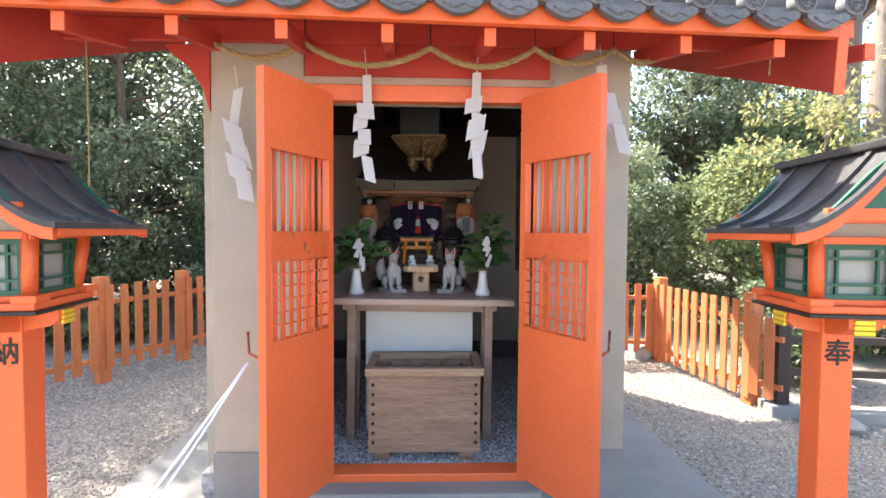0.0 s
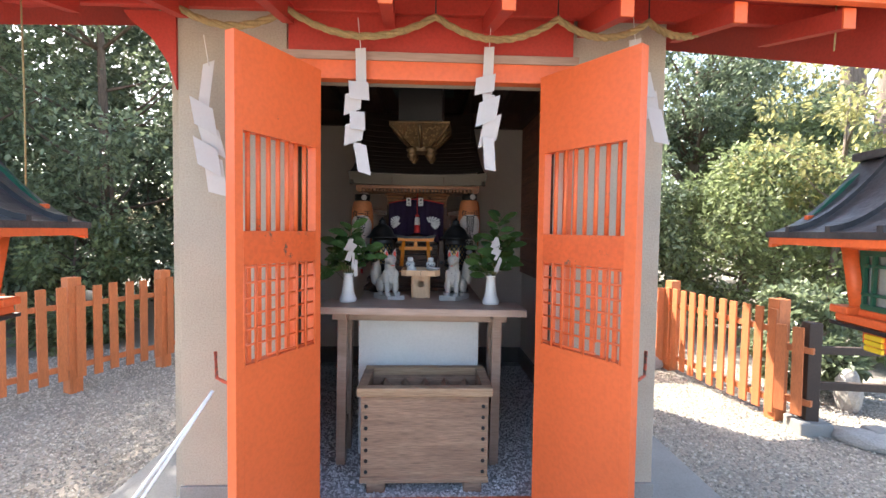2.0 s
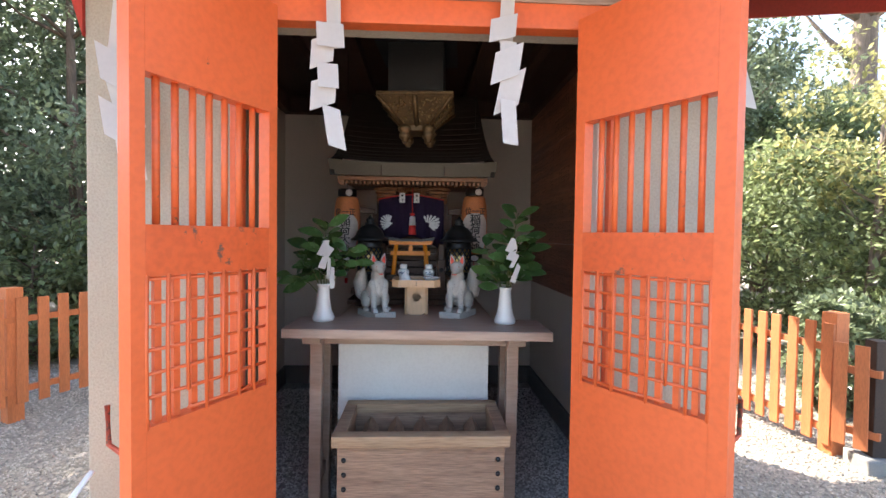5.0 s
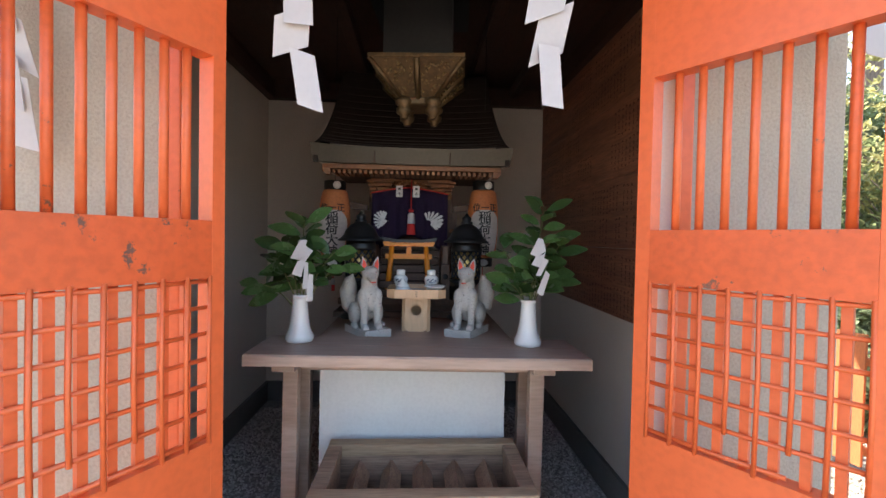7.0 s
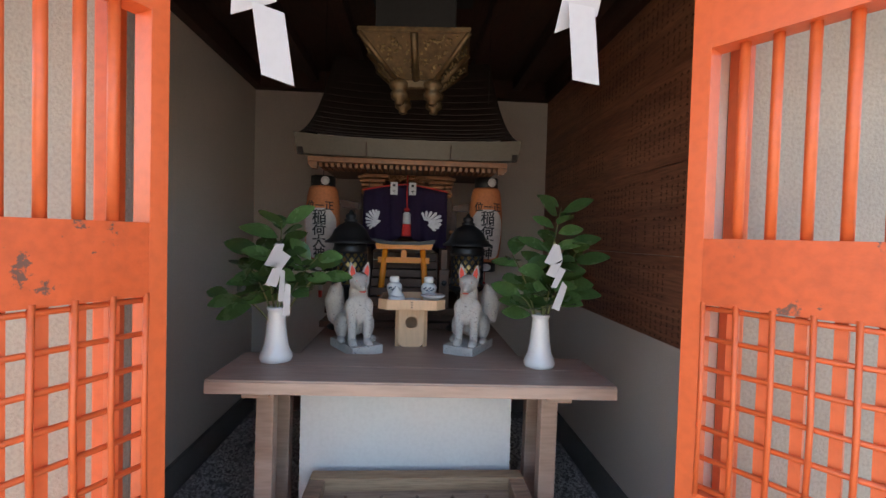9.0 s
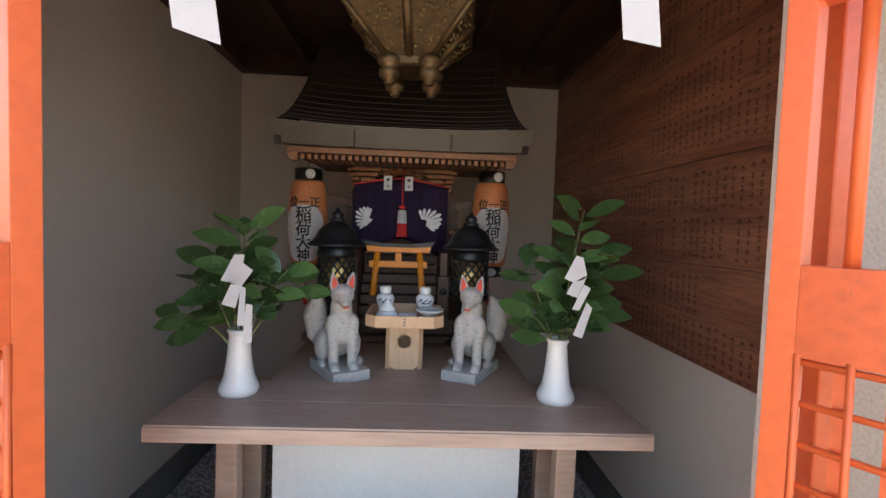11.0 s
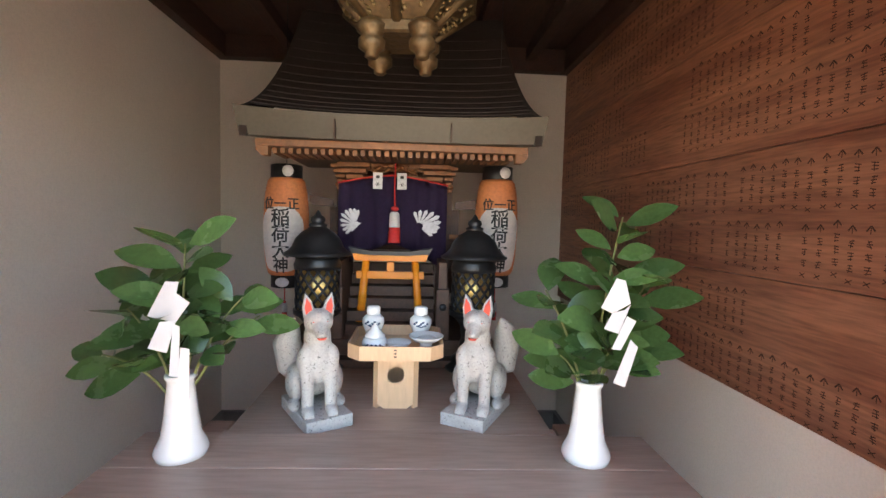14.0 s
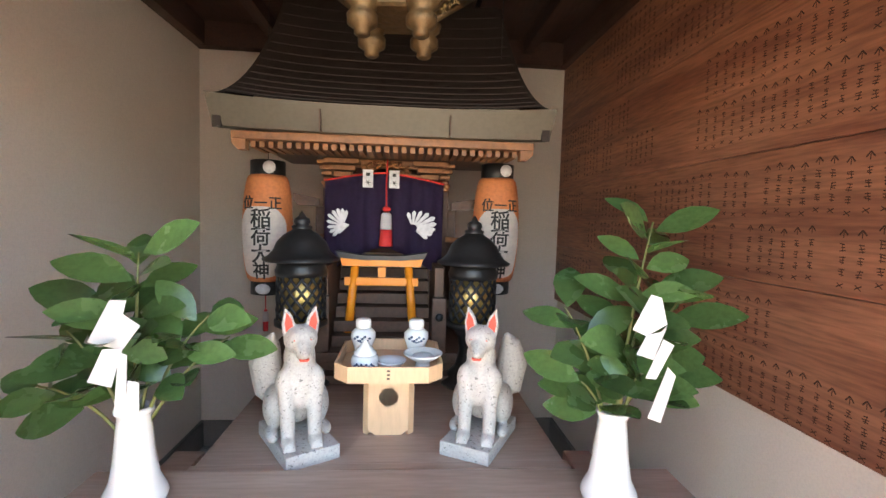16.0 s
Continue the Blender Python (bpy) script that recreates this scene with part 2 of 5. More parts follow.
def structure(name, bm, material, label=""):
    return tagged(part(name, bm, material), label, kind="structure")


def writing(text, size, depth=0.0015):
    """Solid letters as a mesh, centred, in the x-z plane, facing -y."""
    cu = bpy.data.curves.new("writing", "FONT")
    cu.body, cu.size, cu.extrude, cu.align_x, cu.align_y = text, size, depth, 'CENTER', 'CENTER'
    cu.bevel_depth = size * 0.014
    cu.bevel_resolution = 0
    tmp = bpy.data.objects.new("writing_tmp", cu)
    scene.collection.objects.link(tmp)
    me = bpy.data.meshes.new_from_object(tmp.evaluated_get(bpy.context.evaluated_depsgraph_get()))
    bpy.data.objects.remove(tmp)
    me.transform(pose(0, 0, 0, 90, 0, 0))
    me.materials.clear()
    me.materials.append(INK)
    return me


# ---- the hall: walls, floor, ceiling ----
XL, XR, YB, FLOOR, CEIL = -1.165, 0.912, 2.36, 0.155, 2.52
def wall_with_opening():
    bm = bmesh.new()
    box_bm(-1.067, -0.612, 0.0, 0.08, 0.0, 2.55, 0.006, bm)
    box_bm(0.58, 1.018, 0.0, 0.08, 0.0, 2.55, 0.006, bm)
    box_bm(-0.612, 0.58, 0.012, 0.08, 2.06, 2.55, 0, bm)
    # returns that meet the side walls
    box_bm(-1.067, -1.0, 0.08, 0.22, 0.0, 2.55, 0, bm)
    box_bm(0.95, 1.018, 0.08, 0.22, 0.0, 2.55, 0, bm)
    box_bm(-1.21, -1.0, 0.22, 0.26, 0.0, 2.60, 0, bm)
    box_bm(XR, 1.05, 0.22, 0.26, 0.0, 2.60, 0, bm)
    return bm
structure("wall_front", wall_with_opening(), PLASTER, "rough grey-beige plaster front wall around the doorway")
structure("wall_left", box_bm(-1.21, XL, 0.26, YB + 0.1, 0.30, 2.60), INNER, "pale inner plaster wall")
structure("wall_right", box_bm(XR, 1.05, 0.26, YB + 0.1, 0.30, 2.60), INNER, "pale inner plaster wall below boards")
structure("wall_back", box_bm(XL, XR, YB, YB + 0.1, 0.30, 2.60), INNER, "pale inner plaster back wall")
def plinth():
    bm = bmesh.new()
    box_bm(-1.21, XL + 0.02, 0.26, YB + 0.1, 0.0, 0.30, 0.004, bm)
    box_bm(XR - 0.02, 1.05, 0.26, YB + 0.1, 0.0, 0.30, 0.004, bm)
    box_bm(XL + 0.02, XR - 0.02, YB - 0.02, YB + 0.1, 0.0, 0.30, 0.004, bm)
    return bm
structure("baseboard", plinth(), PLINTH, "grey concrete plinth along the inner walls")
structure("trim_wall_foot", box_bm(-1.072, -0.53, -0.012, 0.05, 0.0, 0.30, 0.006, box_bm(0.53, 1.023, -0.012, 0.05, 0.0, 0.30, 0.006)), CONC, "grey concrete foot of the front wall")
structure("floor", box_bm(XL, XR, 0.06, YB, 0.0, FLOOR), WGRAVEL, "white gravel floor inside the hall")
structure("trim_step", box_bm(-0.56, 0.56, -0.16, 0.02, 0.0, 0.165, 0.012), CONC, "concrete step before the threshold")
structure("trim_apron", box_bm(-1.62, 1.55, -0.75, 3.0, -0.2, 0.05, 0.01), CONC, "concrete apron round the hall")
structure("ceiling", box_bm(-1.20, 1.04, 0.08, YB + 0.1, CEIL, CEIL + 0.03), DARKWOOD, "dark brown board ceiling")
for _x in (-0.75, -0.42, -0.05, 0.32, 0.65):
    structure("trim_ceiling_rafter", box_bm(_x - 0.03, _x + 0.03, 0.06, YB, CEIL - 0.075, CEIL, 0.004), DARKWOOD, "dark ceiling rafter")
structure("trim_ceiling_beam", box_bm(XL, XR, YB - 0.07, YB, CEIL - 0.13, CEIL - 0.002, 0.004), DARKWOOD, "reddish brown wall beam")
structure("trim_ceiling_beam", box_bm(XL, XL + 0.06, 0.06, YB - 0.07, CEIL - 0.13, CEIL - 0.004, 0.004), DARKWOOD, "reddish brown wall beam")
structure("trim_ceiling_beam", box_bm(XR - 0.06, XR, 0.06, YB - 0.07, CEIL - 0.13, CEIL - 0.004, 0.004), DARKWOOD, "reddish brown wall beam")

for _x in (-1.20, 1.01):
    structure("wall_gable", prism([(0.06, 2.60), (1.2, 3.10), (2.50, 2.60)], 0.03, axis='x', at=_x), PLASTER, "plaster gable wall under the roof")

structure("trim_jamb", box_bm(0.548, 0.579, 0.0, 0.05, 0.16, 2.055, 0.003), INNER, "pale plaster reveal of the doorway")

# door frame
def door_frame():
    bm = bmesh.new()
    box_bm(-0.617, -0.577, -0.03, -0.001, 0.16, 2.13, 0.004, bm)
    box_bm(0.577, 0.61, -0.03, -0.001, 0.16, 2.13, 0.004, bm)
    box_bm(-0.617, 0.61, -0.045, 0.011, 2.052, 2.13, 0.004, bm)
    return bm
structure("trim_door_frame", door_frame(), VERM, "vermilion painted door frame")
structure("trim_threshold", box_bm(-0.53, 0.53, -0.05, 0.06, 0.16, 0.205, 0.006), VERM, "worn vermilion threshold")
structure("trim_lintel", box_bm(-0.62, 0.62, -0.05, -0.001, 2.13, 2.165, 0.003), TABLE, "brown lintel strip")
structure("trim_board_over_door", box_bm(-0.60, 0.60, -0.03, -0.001, 2.165, 2.42, 0.003), RED, "red board above the doorway")

# ---- doors ----
def door_leaf(name, hinge, outer, label, category="door"):
    hx, hy = hinge
    dx, dy = outer[0] - hx, outer[1] - hy
    w = math.hypot(dx, dy)
    th = tagged(new(name), label, category, kind="structure")
    # local x runs from the hinge outward, local y is the leaf's thickness
    th.matrix_basis = pose(hx, hy, 0, 0, 0, math.degrees(math.atan2(dy, dx)))
    s0, s1, T = (0.030, w - 0.033, 0.021) if hx < 0 else (0.032, w - 0.044, 0.021)
    part("stile", box_bm(0, s0, -T, T, 0.215, 2.065, 0.001), VERM, th)
    part("stile", box_bm(s1, w, -T, T, 0.215, 2.065, 0.001), VERM, th)
    part("top_panel", box_bm(s0, s1, -T, T, 1.75, 2.065, 0.0), VERM, th)
    part("middle_rail", box_bm(s0, s1, -T, T, 1.30, 1.417, 0.001), WORN, th, "vermilion rail with flaking paint")
    part("bottom_panel", box_bm(s0, s1, -T, T, 0.215, 0.963, 0.0), VERM, th)
    for i in range(7):
        x = s0 + (s1 - s0) * (i + 0.95) / 7.75
        part("bar", tube([(x, 0, 1.41), (x, 0, 1.60), (x, 0, 1.76)], 0.0085, 8), WORN if i > 4 else VERM, th)
        part("bar", box_bm(x - 0.008, x + 0.008, -0.006, 0.006, 0.955, 1.31), VERM, th)
    side = -1 if hx < 0 else 1
    yy = T * -side * 0.9
    for i in range(8):
        x = s0 + 0.003 + (s1 - s0 - 0.006) * i / 7
        low = 0.958 if i not in (3, 5) else 1.02
        part("lattice_rod", tube([(x, yy, low), (x + 0.002, yy, 1.13), (x, yy, 1.305)], 0.0046, 6), VERM, th)
    for k in range(7):
        z = 0.974 + 0.32 * k / 6
        far = s1 + 0.004 if k else s0 + 0.7 * (s1 - s0)
        part("lattice_rod", tube([(s0 - 0.005, yy + side * 0.006, z), ((s0 + far) / 2, yy + side * 0.006, z - 0.002), (far, yy + side * 0.006, z + 0.001)], 0.0046, 6), VERM, th)
    for z in (0.3, 2.0):
        part("hinge", tube([(0.0, 0.0, z), (-0.05, side * 0.05, z), (-0.06, side * 0.15, z)], 0.008, 6), RUST, th)
    bar = tube([(w - 0.02, 0.5 * T * side, 0.90), (w - 0.02, (T + 0.03) * side, 0.90), (w - 0.02, (T + 0.075) * side, 0.91), (w - 0.02, (T + 0.08) * side, 1.0)], 0.006, 8)
    part("latch_hook", bar, RUST, th, "rusty red iron hook")
    part("latch_plate", box_bm(w - 0.045, w - 0.005, T * side - 0.003, T * side + 0.003, 0.86, 0.96, 0.001), RUST, th)
    return th
door_leaf("door_1", (-0.466, -0.095), (-0.657, -0.463), "open vermilion door leaf with barred and latticed openings")
door_leaf("door_2", (0.467, -0.070), (0.714, -0.442), "open vermilion door leaf with chipped paint and lattice")

# ---- ground ----
def ground():
    bm = bmesh.new()
    n = 40
    bmesh.ops.create_grid(bm, x_segments=n, y_segments=n, size=400)
    return bm
structure("ground", ground(), GRAVEL, "pale gravel ground in the shrine precinct")

# ---- altar: table, offering box, platform ----
def offering_table():
    t = thing("offering_table", pose(-0.036, 0.242, FLOOR, 0, 0.5, -0.4), "brown painted wooden offering table on white gravel", "table")
    h = 1.041 - FLOOR
    for k in range(2):
        part("top_board", box_bm(-0.514, 0.514, 0.134 * k, 0.134 * k + 0.1335, h - 0.032, h, 0.003), TABLE, t)
    part("front_edge", box_bm(-0.513, 0.513, -0.004, -0.0005, h - 0.034, h - 0.004, 0.001), TABLE, t)
    part("apron", box_bm(-0.40, 0.375, 0.21, 0.23, h - 0.105, h - 0.034, 0.003), TABLE, t)
    part("apron", box_bm(-0.40, 0.375, 0.255, 0.275, h - 0.115, h - 0.034, 0.003), TABLE, t)
    for x in (-0.428, 0.398):
        part("cross_bearer", box_bm(x - 0.036, x + 0.036, 0.10, 0.285, h - 0.082, h - 0.034, 0.004), TABLE, t)
        for y in (0.185, 0.36):
            part("leg", box_bm(x - 0.025, x + 0.025, y, y + 0.045, 0, h - 0.082, 0.004), TABLE, t)
        part("rear_bearer", box_bm(x - 0.03, x + 0.03, 0.34, 0.42, h - 0.082, h - 0.045, 0.003), TABLE, t)
        part("stretcher", box_bm(x - 0.012, x + 0.012, 0.23, 0.36, 0.16, 0.21, 0.003), TABLE, t)
    return t
offering_table()


def offering_box():
    t = thing("offering_box", pose(-0.0125, 0.173, FLOOR), "weathered wooden offering box with round iron studs and slatted top", "box")
    w, d, z0, z1 = 0.307, 0.332, 0.052, 0.52
    part("front_board", box_bm(-w, w, 0, 0.025, z0, z1 - 0.035, 0.003), WOODBOX, t)
    part("back_board", box_bm(-w, w, d - 0.025, d, z0, z1 - 0.035, 0.003), WOODBOX, t)
    part("side_board", box_bm(-w, -w + 0.025, 0.025, d - 0.025, z0, z1 - 0.035), WOODBOX, t)
    part("side_board", box_bm(w - 0.025, w, 0.025, d - 0.025, z0, z1 - 0.035), WOODBOX, t)
    part("floor_board", box_bm(-w + 0.025, w - 0.025, 0.025, d - 0.025, z0, z0 + 0.02), WOODBOX, t)
    part("plinth_rail", box_bm(-w - 0.004, w + 0.004, -0.006, 0.02, z0 - 0.002, z0 + 0.03, 0.004), WOODBOX, t)
    for sx in (-1, 1):
        part("foot", box_bm(sx * 0.235 - 0.045, sx * 0.235 + 0.045, -0.002, d, 0, z0, 0.008), WOODBOX, t)
    part("rim", box_bm(-w - 0.018, w + 0.018, -0.02, 0.03, z1 - 0.042, z1, 0.005), WOODTOP, t, "pale worn front rim")
    part("rim", box_bm(-w - 0.018, w + 0.018, d - 0.03, d + 0.02, z1 - 0.04, z1, 0.005), WOODTOP, t)
    for sx in (-1, 1):
        part("rim", box_bm(sx * (w - 0.006) - 0.024, sx * (w - 0.006) + 0.024, 0.03, d - 0.03, z1 - 0.04, z1 - 0.002, 0.004), WOODBOX, t)
        for k in range(7):
            part("stud", ball((sx * (w - 0.025), -0.002, 0.105 + k * 0.0535), (0.0095, 0.008, 0.0095), u=10, v=6), IRON, t, "dark round stud")
    for k in range(5):
        x = -0.215 + k * 0.1075
        part("slat", prism([(x - 0.034, z1 - 0.10), (x, z1 - 0.05), (x + 0.034, z1 - 0.10)], d - 0.06, at=0.03), WOODBOX, t)
    return t
offering_box()

PZ = 1.028
def platform():
    t = thing("altar_platform", pose(-0.045, 0.528, FLOOR), "brown wooden altar platform with white front panel", "platform")
    h = PZ - FLOOR
    part("top", box_bm(-0.352, 0.350, 0.025, 1.55, h - 0.035, h, 0.004), TABLE, t)
    part("front_strip", box_bm(-0.358, 0.356, 0.0, 0.025, h - 0.04, h + 0.002, 0.003), TABLE, t)
    part("front_panel", box_bm(-0.341, 0.330, 0.03, 0.04, 0, h - 0.041), WHITEP, t, "plain white front panel")
    part("side_panel", box_bm(-0.341, -0.326, 0.04, 1.5, 0, h - 0.036), TABLE, t)
    part("side_panel", box_bm(0.315, 0.330, 0.04, 1.5, 0, h - 0.036), TABLE, t)
    return t
platform()


# ---- vases with evergreen branches ----
def leaf_verts(base, direction, normal, length, width, fold=0.25, droop=0.15):
    """A pointed leaf blade of two bent halves."""
    d = direction.normalized()
    s = d.cross(normal).normalized()
    n = s.cross(d).normalized()
    prof = ((0.0, 0.03), (0.10, 0.36), (0.24, 0.74), (0.44, 1.0), (0.64, 0.95), (0.82, 0.64), (0.94, 0.28), (1.0, 0.02))
    rows = []
    for u, w in prof:
        c = base + d * (length * u) - n * (droop * length * u * u)
        lift = n * (fold * width * w)
        rows.append((c + s * (width * w) + lift, c, c - s * (width * w) + lift))
    return rows


def branch_vase(loc, height, label, spec, seed, paper):
    rnd = random.Random(seed)
    t = thing("flower_vase", pose(*loc), label, "vase", "altar vases")
    prof = [(0.036, 0.0), (0.043, 0.004), (0.046, 0.018), (0.043, 0.030), (0.034, 0.055), (0.0285, 0.10), (0.025, 0.15), (0.0225, 0.182), (0.0235, 0.190), (0.0265, 0.195), (0.0265, 0.202), (0.021, 0.205), (0.018, 0.19), (0.018, 0.10)]
    k = height / 0.205
    part("vase_body", lathe([(r, z * k) for r, z in prof], 32), WHITE, t, "glossy white porcelain vase")
    top = height
    lb, sb = bmesh.new(), bmesh.new()
    stems = spec
    for (tx, ty, tz), n, lo in stems:
        pts = [Vector((0, 0, top - 0.08))]
        mid = Vector((tx * 0.35, ty * 0.35, top + tz * 0.5))
        end = Vector((tx, ty, top + tz))
        for i in range(1, 9):
            u = i / 8
            pts.append(pts[0] * (1 - u) ** 2 + mid * 2 * u * (1 - u) + end * u * u)
        tube(pts, [0.0035 * (1 - 0.6 * i / 8) for i in range(9)], 6, sb)
        for j in range(n):
            u = 0.75 * lo + (1 - 0.75 * lo) * (j + 0.5) / n
            c = pts[0] * (1 - u) ** 2 + mid * 2 * u * (1 - u) + end * u * u
            ax = (end * u + mid * (1 - u) - pts[0] * (1 - u)).normalized()
            ang = j * 2.4 + rnd.uniform(-0.4, 0.4)
            ref = ax.cross(Vector((0.3, 1, 0.1))).normalized()
            out = (ref * math.cos(ang) + ax.cross(ref) * math.sin(ang))
            up = 0.14 + 0.34 * u
            dr = (out * (1.15 - 0.35 * u) + ax * up + Vector((0, -0.18, 0))).normalized()
            ln = rnd.uniform(0.075, 0.108)
            nrm = (ax * 0.7 + Vector((0, -1.25, 0.35)) + Vector((rnd.uniform(-.3, .3), rnd.uniform(-.3, .1), rnd.uniform(-.2, .3)))).normalized()
            if abs(nrm.dot(dr)) > 0.9:
                nrm = (nrm + Vector((0, 0, 1))).normalized()
            rows = leaf_verts(c + dr * 0.008, dr, nrm, ln, ln * 0.255, 0.16, rnd.uniform(0.0, 0.3))
            vv = [[lb.verts.new(p) for p in r] for r in rows]
            for a, b in zip(vv, vv[1:]):
                for q in (0, 1):
                    f = lb.faces.new((a[q], a[q + 1], b[q + 1], b[q]))
                    f.smooth = True
    tagged(part("stem", sb, STEM, t), kind="stuff")
    me = bpy.data.meshes.new("leaves")
    lb.to_mesh(me)
    lb.free()
    me.materials.append(LEAF)
    tagged(part("leaves", me, LEAF, t, "glossy dark green evergreen leaves"), kind="stuff")
    px, py, pz, leaves = paper
    for k, outline in enumerate(leaves):
        bm = prism([(px + x * 0.001, top + pz + z * 0.001) for x, z in outline], 0.0012, at=py - 0.004 * k)
        for v in bm.verts:
            v.co.y -= 0.10 * (v.co.x - px) * (-1) ** k + 0.05 * (top + pz - v.co.z)
        part("paper_streamer", bm, PAPER, t, "folded white paper streamer")
    return t


branch_vase((-0.424, 0.42, 1.0445), 0.155, "white porcelain vase with evergreen branches and paper streamer",
            [((0.01, 0.0, 0.235), 13, 0.62), ((-0.08, -0.02, 0.12), 8, 0.5), ((0.11, 0.0, 0.14), 10, 0.5), ((-0.05, 0.03, 0.15), 9, 0.4), ((0.03, 0.03, 0.10), 8, 0.5), ((-0.13, -0.01, 0.035), 6, 0.65), ((0.13, 0.03, 0.10), 6, 0.6)], 3, (0.030, -0.085, 0.178, [[(-11, 0), (11, 0), (7, -18), (30, -33), (7, -66), (-40, -57)], [(-15, -64), (9, -62), (-4, -114), (-32, -106)], [(7, -66), (18, -70), (18, -150), (2, -150)], [(20, -103), (33, -106), (34, -185), (15, -189)]]))
branch_vase((0.330, 0.412, 1.0375), 0.155, "white porcelain vase with taller evergreen branch and streamer",
            [((0.05, 0.0, 0.31), 19, 0.4), ((0.10, 0.0, 0.18), 12, 0.4), ((-0.09, 0.0, 0.17), 8, 0.45), ((0.07, 0.03, 0.20), 10, 0.35), ((0.02, 0.03, 0.10), 8, 0.5), ((-0.06, -0.01, 0.05), 6, 0.5), ((0.08, 0.02, 0.07), 6, 0.5)], 8, (0.010, -0.085, 0.205, [[(-4, 0), (11, -4), (20, -42), (-9, -60), (-29, -51)], [(-12, -57), (10, -53), (20, -44), (0, -93), (-27, -84)], [(11, -62), (26, -70), (2, -119), (-13, -118)], [(18, -101), (31, -114), (9, -180), (-12, -172)]]))


# ---- fox statues ----
def fox(loc, turn, label, mirror):
    t = tagged(part("fox_statue", fox_mesh(mirror), GRANITE), label, "statue", "fox statues")
    t.matrix_basis = pose(*loc, 0, 0, turn) @ Matrix.Scale(0.965, 4)
    return t


def fox_mesh(mirror):
    """Seated fox on a slab, facing -y. One closed skin over joined volumes, and red inner ears."""
    bm = bmesh.new()
    ball((0, 0.035, 0.105), (0.046, 0.062, 0.062), bm)                       # belly and hips
    ball((0, -0.012, 0.145), (0.040, 0.042, 0.062), bm)                      # chest
    ball((0, -0.008, 0.195), (0.032, 0.034, 0.048), bm)                      # neck
    ball((0, -0.022, 0.236), (0.034, 0.036, 0.030), bm)                      # skull
    tube([(0, -0.035, 0.232), (0, -0.060, 0.222), (0, -0.078, 0.216)], [0.023, 0.016, 0.009], 12, bm)
    ball((0, -0.078, 0.218), (0.0085, 0.008, 0.007), bm)
    ball((0, -0.060, 0.212), (0.014, 0.018, 0.007), bm)                      # jaw
    for s in (-1, 1):
        tube([(s * 0.026, -0.030, 0.150), (s * 0.026, -0.040, 0.095), (s * 0.026, -0.044, 0.040)], [0.021, 0.0155, 0.0135], 12, bm)
        ball((s * 0.026, -0.024, 0.150), (0.023, 0.024, 0.032), bm)
        ball((s * 0.026, -0.056, 0.037), (0.0155, 0.022, 0.0125), bm)        # paw
        for q in (-1, 0, 1):
            ball((s * 0.026 + q * 0.0085, -0.072, 0.033), (0.005, 0.008, 0.008), bm, 8, 6)
        ball((s * 0.044, 0.040, 0.078), (0.025, 0.048, 0.044), bm)           # haunch
        ball((s * 0.052, 0.000, 0.036), (0.015, 0.032, 0.012), bm)           # hind paw
        ear = [(s * 0.006, 0.250), (s * 0.034, 0.245), (s * 0.037, 0.268), (s * 0.031, 0.303), (s * 0.015, 0.282)]
        prism(ear, 0.016, bm, 'y', -0.024)
        prism([(s * 0.017, 0.222), (s * 0.0, 0.222), (s * 0.004, 0.214)], 0.006, bm, 'y', -0.06)
    tx = 0.034 * mirror
    tube([(tx * 0.5, 0.085, 0.05), (tx * 1.5, 0.098, 0.10), (tx * 1.75, 0.098, 0.16), (tx * 1.55, 0.088, 0.205), (tx * 1.3, 0.078, 0.228)], [0.018, 0.033, 0.036, 0.024, 0.006], 14, bm)
    me0 = bpy.data.meshes.new("fox_tmp")
    bm.to_mesh(me0)
    bm.free()
    tmp = bpy.data.objects.new("fox_tmp", me0)
    scene.collection.objects.link(tmp)
    md = tmp.modifiers.new("skin", "REMESH")
    md.mode, md.voxel_size, md.use_smooth_shade = 'VOXEL', 0.0026, True
    ms = tmp.modifiers.new("soft", "SMOOTH")
    ms.iterations, ms.factor = 9, 0.5
    me = bpy.data.meshes.new_from_object(tmp.evaluated_get(bpy.context.evaluated_depsgraph_get()))
    bpy.data.objects.remove(tmp)
    bm = bmesh.new()
    bm.from_mesh(me)
    slab = box_bm(-0.054, 0.054, -0.090, 0.102, 0.0, 0.030, 0.003)
    bmesh.ops.rotate(slab, cent=(0, 0, 0), matrix=Matrix.Rotation(radians(-12 * mirror), 3, 'Z'), verts=slab.verts)
    tmp_slab = bpy.data.meshes.new("slab_tmp")
    slab.to_mesh(tmp_slab)
    slab.free()
    bm.from_mesh(tmp_slab)
    n0 = len(bm.faces)
    for s in (-1, 1):
        prism([(s * 0.0135, 0.257), (s * 0.029, 0.253), (s * 0.0315, 0.270), (s * 0.028, 0.292), (s * 0.0185, 0.278)], 0.003, bm, 'y', -0.0265)
        ball((s * 0.014, -0.0515, 0.240), (0.0035, 0.002, 0.0022), bm, 8, 6)
    prism([(-0.010, 0.2085), (0.010, 0.2085), (0.007, 0.2045), (-0.007, 0.2045)], 0.018, bm, 'y', -0.0775)
    bm.faces.ensure_lookup_table()
    for i in range(n0, len(bm.faces)):
        bm.faces[i].material_index = 1
    me.materials.clear()
    me.materials.append(GRANITE)
    me.materials.append(EARRED)
    bm.to_mesh(me)
    bm.free()
    return me


fox((-0.224, 0.622, PZ), 20, "seated grey granite fox statue with red ears", -1)
fox((0.148, 0.632, PZ), -18, "seated grey granite fox statue with red ears", 1)


